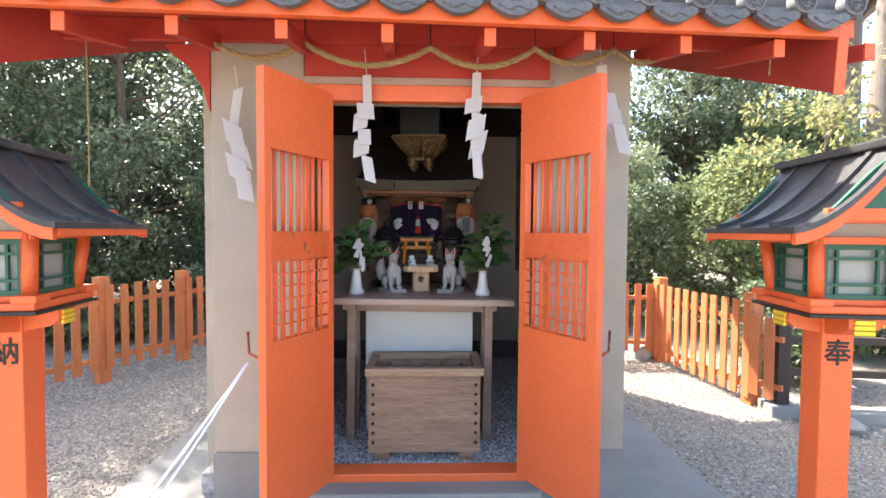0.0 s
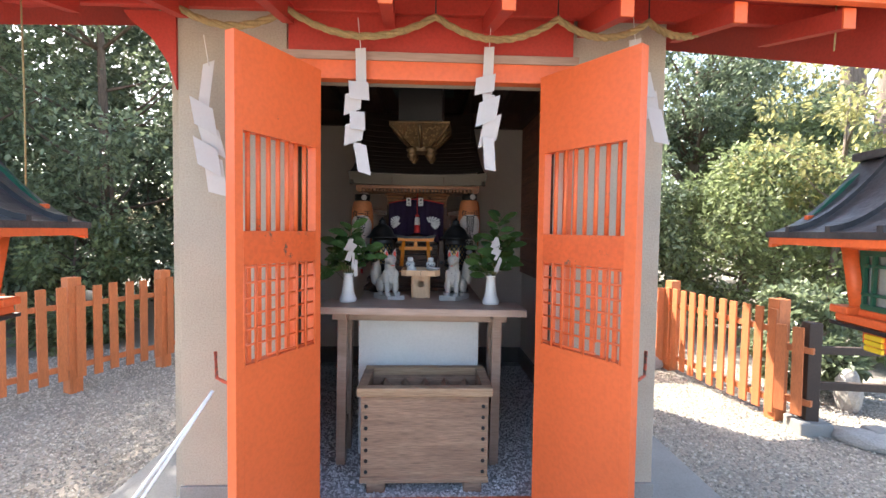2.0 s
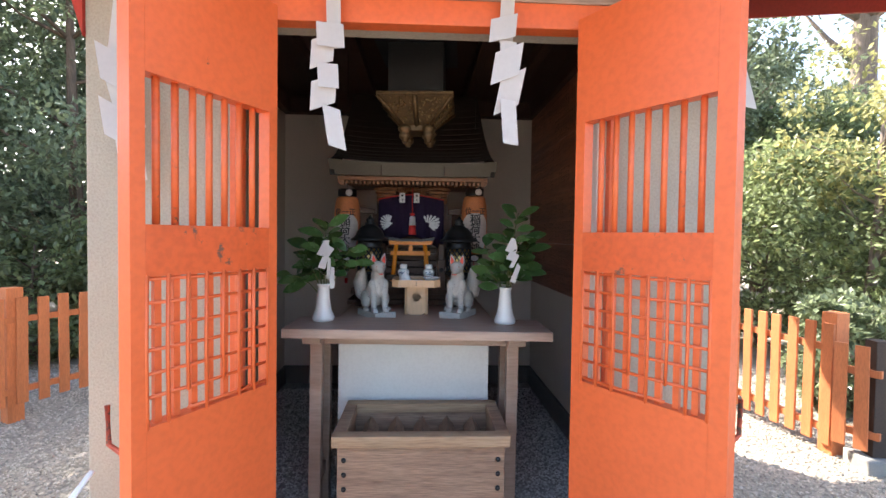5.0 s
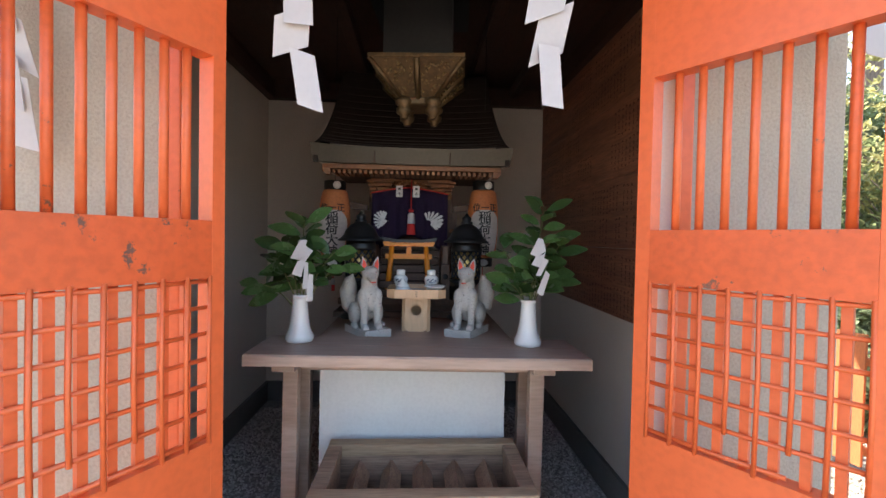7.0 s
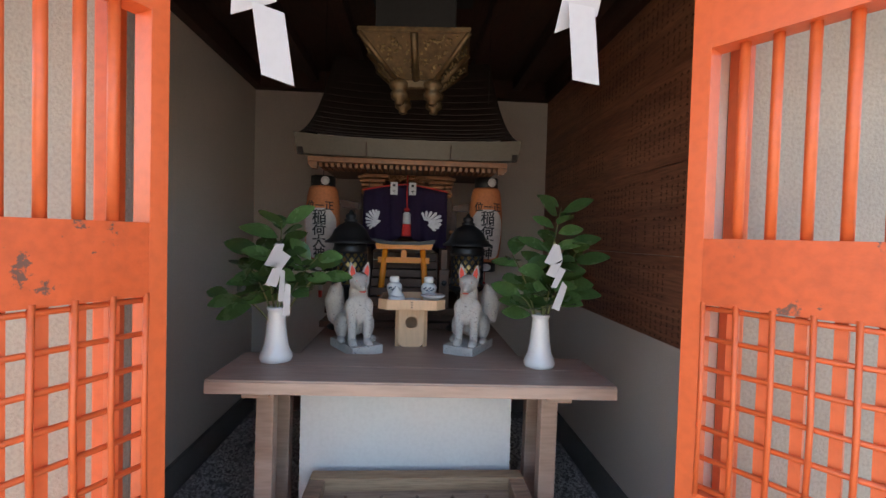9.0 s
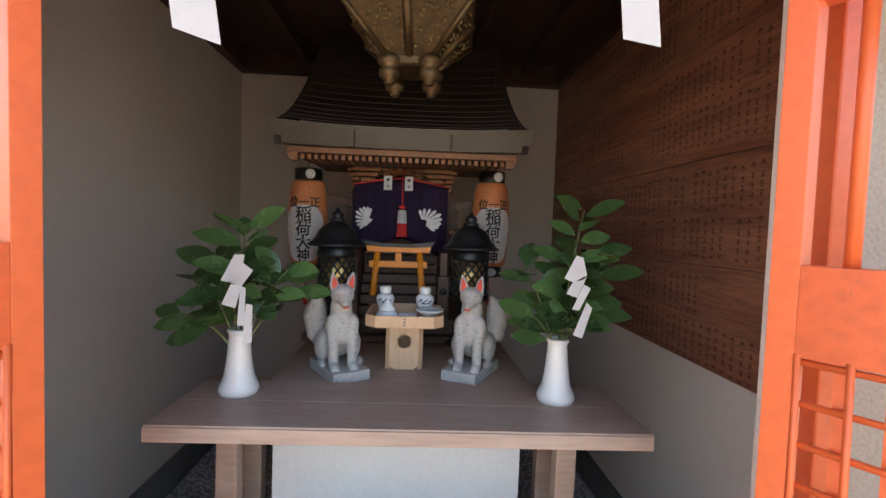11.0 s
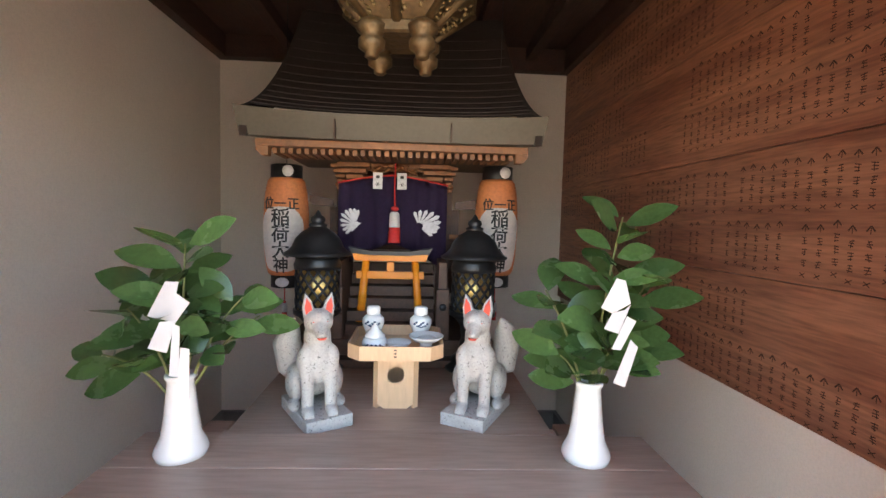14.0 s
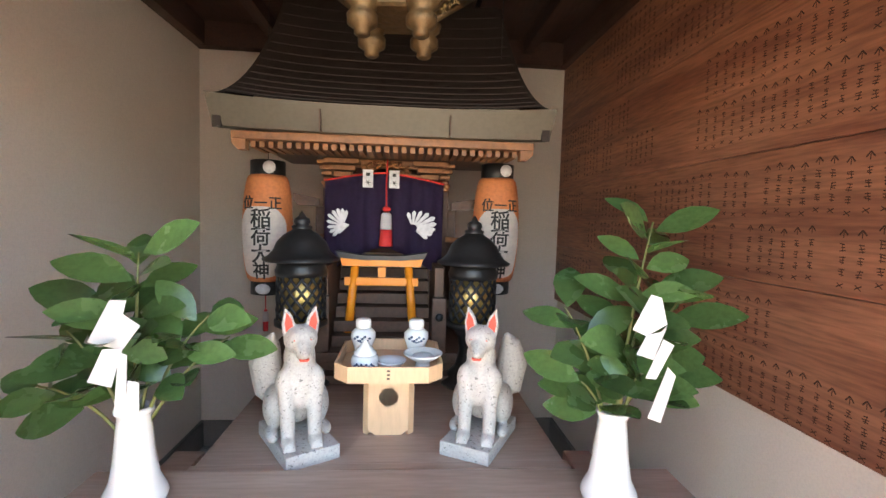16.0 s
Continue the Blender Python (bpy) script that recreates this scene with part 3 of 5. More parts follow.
# ---- offering stand and porcelain ----
def octagon(hx, hy, c):
    return [(-hx + c, -hy), (hx - c, -hy), (hx, -hy + c), (hx, hy - c), (hx - c, hy), (-hx + c, hy), (-hx, hy - c), (-hx, -hy + c)]


def stand():
    t = thing("offering_stand", pose(-0.045, 0.722, PZ), "pale cypress offering stand with square tray", "stand")
    bm = bmesh.new()
    o = octagon(0.055, 0.055, 0.012)
    i2 = octagon(0.049, 0.049, 0.011)
    lo = [bm.verts.new((x, y, 0)) for x, y in o]
    hi = [bm.verts.new((x, y, 0.135)) for x, y in o]
    li = [bm.verts.new((x, y, 0)) for x, y in i2]
    hi2 = [bm.verts.new((x, y, 0.135)) for x, y in i2]
    for k in range(8):
        j = (k + 1) % 8
        if k == 0:
            # front board with a round cut-out
            n = 24
            outer = []
            for q in range(n):
                a = 2 * math.pi * (q + 0.5) / n
                c, s = math.cos(a), math.sin(a)
                f = min(0.043 / max(abs(c), 1e-5), 0.0675 / max(abs(s), 1e-5))
                outer.append((c * f, 0.0675 + s * f))
            ring = [(math.cos(2 * math.pi * (q + 0.5) / n) * 0.021, 0.083 + math.sin(2 * math.pi * (q + 0.5) / n) * 0.021) for q in range(n)]
            for y0 in (-0.055, -0.049):
                va = [bm.verts.new((x, y0, z)) for x, z in outer]
                vb = [bm.verts.new((x, y0, z)) for x, z in ring]
                for q in range(n):
                    bm.faces.new((va[q], va[(q + 1) % n], vb[(q + 1) % n], vb[q]))
            continue
        bm.faces.new((lo[k], lo[j], hi[j], hi[k]))
        bm.faces.new((li[k], hi2[k], hi2[j], li[j]))
        bm.faces.new((lo[k], hi[k], hi2[k], li[k]))
    part("base", bm, HINOKI, t)
    part("tray", prism(octagon(0.108, 0.108, 0.028), 0.006, axis='z', at=0.135), HINOKI, t)
    bm = bmesh.new()
    a, b = octagon(0.112, 0.112, 0.03), octagon(0.107, 0.107, 0.029)
    for k in range(8):
        j = (k + 1) % 8
        v = [bm.verts.new((*p, z)) for p in (a[k], a[j]) for z in (0.135, 0.168)] + [bm.verts.new((*p, z)) for p in (b[k], b[j]) for z in (0.135, 0.168)]
        bm.faces.new((v[0], v[2], v[3], v[1]))
        bm.faces.new((v[4], v[5], v[7], v[6]))
        bm.faces.new((v[1], v[3], v[7], v[5]))
        bm.faces.new((v[0], v[4], v[6], v[2]))
    part("tray_rim", bm, HINOKI, t)
    for k in range(3):
        part("stitch", box_bm(-0.003, 0.003, -0.1135, -0.111, 0.143 + 0.008 * k, 0.146 + 0.008 * k), INK, t)
    return t
stand()
TZ = PZ + 0.141

def jar(x, y, label):
    t = thing("sake_jar", pose(x, y, TZ), label, "jar", "porcelain jars")
    part("jar_body", lathe([(0.018, 0), (0.020, 0.004), (0.018, 0.012), (0.022, 0.028), (0.029, 0.048), (0.028, 0.060), (0.020, 0.068), (0.015, 0.070)], 28), WHITE, t)
    part("lid", lathe([(0.016, 0.070), (0.018, 0.073), (0.018, 0.088), (0.014, 0.092), (0.0, 0.093)], 24, close=False), WHITE, t)
    bm = bmesh.new()
    for k in range(7):
        a = -math.pi / 2 + (k - 3) * 0.2
        ball((0.0288 * math.cos(a), 0.0288 * math.sin(a), 0.050 + 0.005 * math.sin(k * 2.1)), (0.0035, 0.0035, 0.003), bm, 8, 5)
    tube([(0.0285 * math.cos(-math.pi / 2 + s), 0.0285 * math.sin(-math.pi / 2 + s), 0.042 + 0.01 * abs(s)) for s in (-0.4, -0.2, 0, 0.2, 0.4)], 0.0018, 6, bm)
    part("painted_motif", bm, BLUE, t, "blue-black painted motif")
jar(-0.110, 0.767, "white porcelain sake jar with blue motif and lid")
jar(0.014, 0.767, "white porcelain sake jar with blue motif and lid")

_w = thing("water_pot", pose(-0.098, 0.682, TZ), "small white lidded water pot with blue motif", "pot")
part("pot_body", lathe([(0.024, 0), (0.029, 0.004), (0.031, 0.018), (0.028, 0.029), (0.022, 0.033)], 28), WHITE, _w)
part("lid", lathe([(0.024, 0.033), (0.025, 0.037), (0.018, 0.043), (0.017, 0.046), (0.011, 0.052), (0.009, 0.056), (0.003, 0.062), (0.0, 0.067)], 24, close=False), WHITE, _w)
_b = bmesh.new()
for _k in range(9):
    _a = -math.pi / 2 + (_k - 4) * 0.17
    ball((0.0308 * math.cos(_a), 0.0308 * math.sin(_a), 0.014 + 0.004 * (_k % 2)), (0.003, 0.003, 0.0028), _b, 8, 5)
part("painted_motif", _b, BLUE, _w)
_w = thing("salt_dish", pose(-0.043, 0.682, TZ), "shallow white porcelain dish", "dish")
part("dish", lathe([(0.016, 0), (0.018, 0.003), (0.028, 0.013), (0.034, 0.020), (0.033, 0.021), (0.024, 0.013), (0.0, 0.008)], 28, close=False), WHITE, _w)
_w = thing("rice_dish", pose(0.027, 0.682, TZ), "footed white porcelain dish with rice", "dish")
part("dish", lathe([(0.019, 0), (0.017, 0.004), (0.015, 0.018), (0.028, 0.024), (0.042, 0.034), (0.043, 0.037), (0.040, 0.037), (0.026, 0.028), (0.0, 0.026)], 28, close=False), WHITE, _w)
part("rice", ball((0, 0, 0.028), (0.024, 0.024, 0.008)), PAPER, _w, "mound of white rice")


# ---- cast metal lanterns on the altar ----
def iron_lantern(x, y):
    t = thing("altar_lantern", pose(x, y, PZ) @ Matrix.Diagonal((1, 1, 0.955, 1)), "black cast metal lantern with gilt lattice band", "lantern", "altar lanterns")
    part("foot", lathe([(0.085, 0), (0.088, 0.012), (0.07, 0.025), (0.045, 0.05), (0.034, 0.10), (0.038, 0.14), (0.055, 0.165), (0.072, 0.175), (0.072, 0.19)], 32), IRON, t)
    part("gilt_liner", lathe([(0.0605, 0.19), (0.0605, 0.325)], 32), GOLD, t, "gilt inner cylinder")
    bm = bmesh.new()
    n, r = 14, 0.064
    for s in (-1, 1):
        for k in range(n):
            tube([(r * math.cos(2 * math.pi * (k + s * u * 3.2) / n), r * math.sin(2 * math.pi * (k + s * u * 3.2) / n), 0.195 + 0.125 * u) for u in (0, .2, .4, .6, .8, 1)], 0.0042, 5, bm)
    part("lattice_band", bm, IRON, t, "pierced black lattice")
    part("ring", lathe([(0.060, 0.318), (0.069, 0.318), (0.071, 0.332), (0.066, 0.345), (0.066, 0.362)], 32), IRON, t)
    part("roof", lathe([(0.066, 0.362), (0.101, 0.360), (0.104, 0.366), (0.088, 0.376), (0.076, 0.390), (0.066, 0.415), (0.048, 0.435), (0.030, 0.446), (0.024, 0.452)], 36), IRON, t)
    part("finial", lathe([(0.026, 0.452), (0.028, 0.459), (0.018, 0.464), (0.022, 0.472), (0.020, 0.482), (0.010, 0.488), (0.007, 0.496), (0.0, 0.505)], 24, close=False), IRON, t)
    return t
iron_lantern(-0.301, 0.985)
iron_lantern(0.178, 0.985)


# ---- small torii ----
def torii():
    t = thing("miniature_torii", pose(-0.086, 1.10, 1.111), "bright orange miniature torii gate with black cap", "torii gate")
    for s in (-1, 1):
        part("pillar", tube([(s * 0.102, 0, 0), (s * 0.080, 0, 0.25)], [0.014, 0.0125], 14), TORII, t)
    part("lower_beam", box_bm(-0.112, 0.112, -0.009, 0.009, 0.1780, 0.2030, 0.002), TORII, t)
    part("strut", box_bm(-0.012, 0.012, -0.008, 0.008, 0.2030, 0.2350, 0.001), TORII, t)
    part("upper_beam", prism([(-0.118, 0.2380), (0.118, 0.2380), (0.125, 0.2620), (0.06, 0.2570), (-0.06, 0.2570), (-0.125, 0.2620)], 0.026, at=-0.013), TORII, t)
    part("cap", prism([(-0.127, 0.2630), (-0.06, 0.2575), (0.06, 0.2575), (0.127, 0.2630), (0.138, 0.2830), (0.06, 0.2710), (-0.06, 0.2710), (-0.138, 0.2830)], 0.04, at=-0.02), IRON, t, "black curved cap beam")
    return t
torii()


# ---- inner shrine ----
def inner_shrine():
    t = thing("miniature_shrine", pose(-0.072, 0.86, PZ), "miniature wooden shrine with curved bark roof and copper fascia", "shrine")
    h = lambda z: z - PZ - 0.03
    W = 0.425
    # roof sheet: concave slope in courses
    prof = []
    for i in range(15):
        u = i / 14
        prof.append((0.01 + 0.56 * u, h(1.805) + 0.50 * (0.35 * u + 0.65 * u ** 1.9)))
    bm = bmesh.new()
    nx, rows = 12, []
    for i, (y0, z0) in enumerate(prof):
        for lift in ((-0.002, 0.0012) if 0 < i < 14 else (0.0,)):
            rows.append([bm.verts.new(((-(W - 0.02) + 2 * (W - 0.02) * k / nx) * (1 - 0.07 * i / 14), y0, z0 + lift + 0.018 * abs(k / nx * 2 - 1) ** 3)) for k in range(nx + 1)])
    for p, q in zip(rows, rows[1:]):
        for k in range(nx):
            bm.faces.new((p[k], p[k + 1], q[k + 1], q[k]))
    roof = part("roof", bm, SHINGLE, t, "dark layered bark roof")
    for s in (-1, 1):
        gb = prism([(y, z - 0.07 * (1 - 0.5 * i / 14)) for i, (y, z) in enumerate(prof)] + [(y, z + 0.012) for y, z in reversed(prof)], 0.02, axis='x', at=s * (W - 0.015) - 0.01)
        for v in gb.verts:
            v.co.x *= 1 - 0.07 * (v.co.y - 0.01) / 0.56
        part("gable_board", gb, SHINGLE, roof)
    # fascia: curved band flaring at the ends
    bm = bmesh.new()
    n = 24
    rows = []
    for k in range(n + 1):
        x = -W - 0.005 + 2 * (W + 0.005) * k / n
        e = (abs(x) / W) ** 3
        rows.append([bm.verts.new(p) for p in ((x * 0.985, 0.02, h(1.736) + 0.006 * e), (x * 1.0, -0.012, h(1.800) + 0.014 * e), (x * 1.0, 0.02, h(1.804) + 0.014 * e), (x * 0.985, 0.06, h(1.736) + 0.006 * e))])
    for a, b in zip(rows, rows[1:]):
        for q in range(4):
            bm.faces.new((a[q], b[q], b[(q + 1) % 4], a[(q + 1) % 4]))
    bm.faces.new(rows[0][::-1])
    bm.faces.new(rows[-1])
    part("fascia", bm, FASCIA, t, "weathered copper eave band")
    for x in (-0.16, 0.16):
        part("fascia_seam", box_bm(x - 0.0015, x + 0.0015, -0.0125, 0.01, h(1.735), h(1.785)), SHRINED, t)
    part("eave_board", box_bm(-0.39, 0.39, 0.045, 0.075, h(1.716), h(1.736), 0.002), SHRINE, t)
    for s in (-1, 1):
        part("eave_end", prism([(s * 0.39, h(1.735)), (s * 0.355, h(1.735)), (s * 0.355, h(1.69)), (s * 0.375, h(1.69)), (s * 0.39, h(1.705))], 0.03, at=0.05), SHRINE, t)
    for k in range(31):
        x = -0.345 + 0.69 * k / 30
        part("rafter", box_bm(x - 0.0065, x + 0.0065, 0.076, 0.20, h(1.700), h(1.716)), SHRINE, t)
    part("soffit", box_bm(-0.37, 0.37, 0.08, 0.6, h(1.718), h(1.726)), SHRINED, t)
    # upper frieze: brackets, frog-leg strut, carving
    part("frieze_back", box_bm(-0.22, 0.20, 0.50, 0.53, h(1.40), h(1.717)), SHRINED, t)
    part("tie_beam", box_bm(-0.22, 0.20, 0.36, 0.39, h(1.690), h(1.716), 0.006), SHRINE, t)
    part("rainbow_beam", prism([(-0.155, h(1.660)), (-0.06, h(1.672)), (0.06, h(1.672)), (0.135, h(1.660)), (0.135, h(1.638)), (0.05, h(1.644)), (-0.07, h(1.644)), (-0.155, h(1.638))], 0.025, at=0.345), SHRINE, t)
    for s, xc in ((-1, -0.15), (1, 0.13)):
        for k in range(4):
            w = 0.016 + 0.013 * k
            part("bracket_block", box_bm(xc - w, xc + w, 0.345 - 0.012 * k, 0.37, h(1.635) + 0.020 * k, h(1.651) + 0.020 * k, 0.004), SHRINE, t)
            part("bracket_block", box_bm(xc + s * 0.05 - w * 0.6, xc + s * 0.05 + w * 0.6, 0.335, 0.37, h(1.640) + 0.018 * k, h(1.653) + 0.018 * k, 0.004), SHRINE, t)
        bm = bmesh.new()
        for k in range(6):
            a = k * 1.05
            ball((xc + s * (0.045 + 0.012 * math.cos(a)), 0.345, h(1.635) + 0.012 * math.sin(a)), (0.012, 0.010, 0.009), bm, 8, 6)
        part("carved_nosing", bm, SHRINE, t)
    bm = bmesh.new()
    rnd = random.Random(5)
    for k in range(26):
        u = k / 25 * 2 - 1
        ball((-0.012 + 0.072 * u, 0.35 - 0.012 * rnd.random(), h(1.680) + 0.018 * (1 - u * u) + rnd.uniform(-0.010, 0.010)), (0.012, 0.010, 0.006), bm, 8, 6, Matrix.Rotation(rnd.uniform(-1, 1), 4, 'Y'))
    part("dragon_carving", bm, SHRINE, t, "carved wooden relief")
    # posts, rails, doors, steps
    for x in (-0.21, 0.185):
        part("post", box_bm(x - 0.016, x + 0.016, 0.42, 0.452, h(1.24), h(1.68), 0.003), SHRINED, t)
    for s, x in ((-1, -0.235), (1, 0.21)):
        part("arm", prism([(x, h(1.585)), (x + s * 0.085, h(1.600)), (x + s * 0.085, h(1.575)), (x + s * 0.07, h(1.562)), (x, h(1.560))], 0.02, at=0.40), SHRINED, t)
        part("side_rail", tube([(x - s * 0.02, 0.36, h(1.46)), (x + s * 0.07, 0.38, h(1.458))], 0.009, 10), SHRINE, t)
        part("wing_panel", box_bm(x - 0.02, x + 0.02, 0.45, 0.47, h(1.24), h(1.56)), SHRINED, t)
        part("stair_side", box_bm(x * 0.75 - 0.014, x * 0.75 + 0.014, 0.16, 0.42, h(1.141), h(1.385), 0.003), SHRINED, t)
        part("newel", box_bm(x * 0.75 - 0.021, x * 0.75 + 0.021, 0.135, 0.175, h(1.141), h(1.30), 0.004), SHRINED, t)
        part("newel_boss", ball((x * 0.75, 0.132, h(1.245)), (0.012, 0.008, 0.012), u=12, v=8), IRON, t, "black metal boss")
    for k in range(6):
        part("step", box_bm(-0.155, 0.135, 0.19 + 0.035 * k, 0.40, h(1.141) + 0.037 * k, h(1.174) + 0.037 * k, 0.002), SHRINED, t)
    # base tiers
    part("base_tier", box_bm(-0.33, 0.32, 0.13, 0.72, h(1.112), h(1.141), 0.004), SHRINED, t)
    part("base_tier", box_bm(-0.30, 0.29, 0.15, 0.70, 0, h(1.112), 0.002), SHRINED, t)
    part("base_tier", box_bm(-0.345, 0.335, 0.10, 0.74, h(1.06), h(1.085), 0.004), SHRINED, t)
    return t
inner_shrine()

# purple curtain with white crests
def curtain():
    t = thing("purple_curtain", pose(-0.087, 1.192, 1.632), "purple cloth curtain with white crests and red cord", "curtain")
    bm = bmesh.new()
    n, mrows = 36, 10
    g = []
    for i in range(n + 1):
        u = i / n * 2 - 1
        top = 0.006 - 0.030 * abs(u) ** 1.4
        drop = 0.238 + 0.065 * abs(u) ** 1.6
        col = []
        for j in range(mrows + 1):
            v = j / mrows
            x = 0.190 * u * (1 - 0.08 * v * (1 - abs(u)))
            y = -0.010 * v + 0.007 * v * math.sin(u * 13 + 1) + 0.004 * math.sin(u * 29)
            col.append(bm.verts.new((x, y, top - drop * v)))
        g.append(col)
    for a, b in zip(g, g[1:]):
        for j in range(mrows):
            bm.faces.new((a[j], b[j], b[j + 1], a[j + 1])).smooth = True
    bmesh.ops.solidify(bm, geom=bm.faces[:], thickness=0.002)
    part("cloth", bm, PURPLE, t)
    part("hem_cord", tube([(0.191 * (i / 12 * 2 - 1), -0.006, 0.008 - 0.030 * abs(i / 12 * 2 - 1) ** 1.4) for i in range(13)], 0.0032, 6), REDC, t, "thin red cord along the hem")
    for s in (-1, 1):
        bm = bmesh.new()
        for k in range(9):
            a = math.radians(-40 + 18 * k)
            L = 0.060 - 0.004 * abs(k - 4)
            cx, cz, dx, dz = s * 0.125 if s < 0 else 0.092, -0.165, s * math.cos(a) * (0.85 if s < 0 else 1.25), math.sin(a)
            w = 0.0062
            prism([(cx + dx * 0.012 + dz * w * 0.4, cz + dz * 0.012 - dx * w * 0.4), (cx + dx * L + dz * w, cz + dz * L - dx * w), (cx + dx * (L + 0.008), cz + dz * (L + 0.008)), (cx + dx * L - dz * w, cz + dz * L + dx * w), (cx + dx * 0.012 - dz * w * 0.4, cz + dz * 0.012 + dx * w * 0.4)], 0.0012, bm, 'y', -0.030 - 0.0016 * k)
        prism([(s * 0.135 - 0.030 * s, -0.160), (s * 0.135, -0.150), (s * 0.135 + 0.022 * s, -0.178), (s * 0.135, -0.190)], 0.0012, bm, 'y', -0.046)
        tagged(part("crest", bm, CLOTHW, t, "white winged crest"), kind="stuff")
    part("tassel_cord", tube([(0.008, -0.012, 0.05), (0.006, -0.02, -0.03), (0.008, -0.026, -0.10)], 0.0028, 6), REDC, t)
    part("tassel_knot", ball((0.008, -0.028, -0.108), (0.014, 0.01, 0.009), u=12, v=8), REDC, t)
    part("tassel_top", lathe([(0.010, -0.118), (0.017, -0.125), (0.019, -0.165), (0.019, -0.172)], 16, cx=0.008, cy=-0.03), PAPER, t, "white tassel head")
    part("tassel_skirt", lathe([(0.019, -0.172), (0.022, -0.222), (0.021, -0.226)], 16, cx=0.008, cy=-0.03), REDC, t, "red tassel fringe")
    return t
curtain()
for _x in (-0.139, -0.056):
    _c = tagged(part("votive_card", box_bm(-0.016, 0.016, -0.0015, 0.0015, -0.028, 0.028), CLOTHW), "small pale paper card with printed star mark", "card", "votive cards")
    _c.matrix_basis = pose(_x, 1.168, 1.619)
    _b = bmesh.new()
    for _k in range(3):
        tube([(-0.009 * math.cos(_k * 1.05), -0.0022, -0.012 - 0.009 * math.sin(_k * 1.05)), (0.009 * math.cos(_k * 1.05), -0.0022, -0.012 + 0.009 * math.sin(_k * 1.05))], 0.0008, 4, _b)
    box_bm(-0.006, 0.006, -0.0028, -0.0016, 0.008, 0.018, 0, _b)
    part("mark", _b, INK, _c)


# ---- paper lanterns ----
def paper_lantern(x, y, z):
    t = thing("paper_lantern", pose(x, y, z), "orange and white paper lantern with black brush writing", "lantern", "paper lanterns")
    R, Z0, Z1 = 0.078, 0.045, 0.385
    prof = []
    n = 54
    for i in range(n + 1):
        u = i / n
        r = R * (0.70 + 0.30 * min(1, math.sin(math.pi * u) ** 0.45 if 0 < u < 1 else 0))
        prof.append((r - (0.0012 if i % 2 else 0), Z0 + (Z1 - Z0) * u))
    m = LPAPER
    part("paper_body", lathe(prof, 36), m, t)
    part("top_cap", lathe([(0.050, Z1 - 0.006), (0.054, Z1), (0.054, Z1 + 0.045), (0.048, Z1 + 0.047)], 32), IRON, t, "black lacquered cap")
    part("bottom_cap", lathe([(0.044, 0.0), (0.052, 0.002), (0.052, 0.045)], 32), IRON, t, "black lacquered cap")
    bd = ball((0.018, -0.052, Z1 + 0.023), (0.020, 0.006, 0.020))
    part("crest_badge", bd, CLOTHW, t, "white round crest")
    part("crest_badge", ball((0.0, -0.0515, 0.022), (0.024, 0.004, 0.017)), CLOTHW, t)
    part("hanging_wire", tube([(0, 0, Z1 + 0.04), (0, 0, CEIL - z)], 0.0012, 5), IRON, t)
    part("tassel_cord", tube([(0.0, -0.02, 0.0), (0.0, -0.02, -0.05)], 0.002, 5), REDC, t)
    part("tassel", lathe([(0.008, -0.12), (0.009, -0.085), (0.005, -0.05)], 12, cy=-0.02), REDC, t, "red and white tassel")
    part("tassel_band", lathe([(0.0095, -0.088), (0.0095, -0.066), (0.007, -0.055)], 12, cy=-0.02), PAPER, t)
    # pale panel for the writing, then the writing itself
    def wrap(me, r):
        for v in me.vertices:
            a = v.co.x / r
            u = min(max((v.co.z - Z0) / (Z1 - Z0), 0.02), 0.98)
            rr = R * (0.70 + 0.30 * math.sin(math.pi * u) ** 0.45) + 0.0012 - v.co.y
            v.co = (rr * math.sin(a), -rr * math.cos(a), v.co.z)
        return me
    bm = bmesh.new()
    outline = []
    for k in range(40):
        a = 2 * math.pi * k / 40
        c, s = math.cos(a), math.sin(a)
        outline.append((0.080 * math.copysign(abs(c) ** 0.6, c) * (1 + 0.06 * math.sin(5 * a)), 0.172 + 0.112 * math.copysign(abs(s) ** 0.6, s)))
    rings = [[bm.verts.new((x * q, 0.0, 0.175 + (z - 0.175) * q)) for x, z in outline] for q in (0.05, 0.3, 0.55, 0.8, 1.0)]
    for a, b in zip(rings, rings[1:]):
        for k in range(40):
            bm.faces.new((a[k], a[(k + 1) % 40], b[(k + 1) % 40], b[k])).smooth = True
    bm.faces.new(rings[0])
    part("white_panel", wrap(to_mesh("white_panel", bm, LPAPERW), R), LPAPERW, t, "white field behind the writing")
    for ch, cx, cz, sz in (("位", -0.044, 0.292, 0.044), ("一", 0.0, 0.292, 0.042), ("正", 0.044, 0.292, 0.044), ("稲", 0, 0.243, 0.064), ("荷", 0, 0.187, 0.062), ("大", 0, 0.133, 0.062), ("神", 0, 0.080, 0.058)):
        me = writing(ch, sz, 0.0008)
        me.transform(Matrix.Translation((cx, -0.0012, cz)))
        part("writing", wrap(me, R), INK, t)
    return t
paper_lantern(-0.464, 1.23, 1.237)
paper_lantern(0.285, 1.22, 1.252)


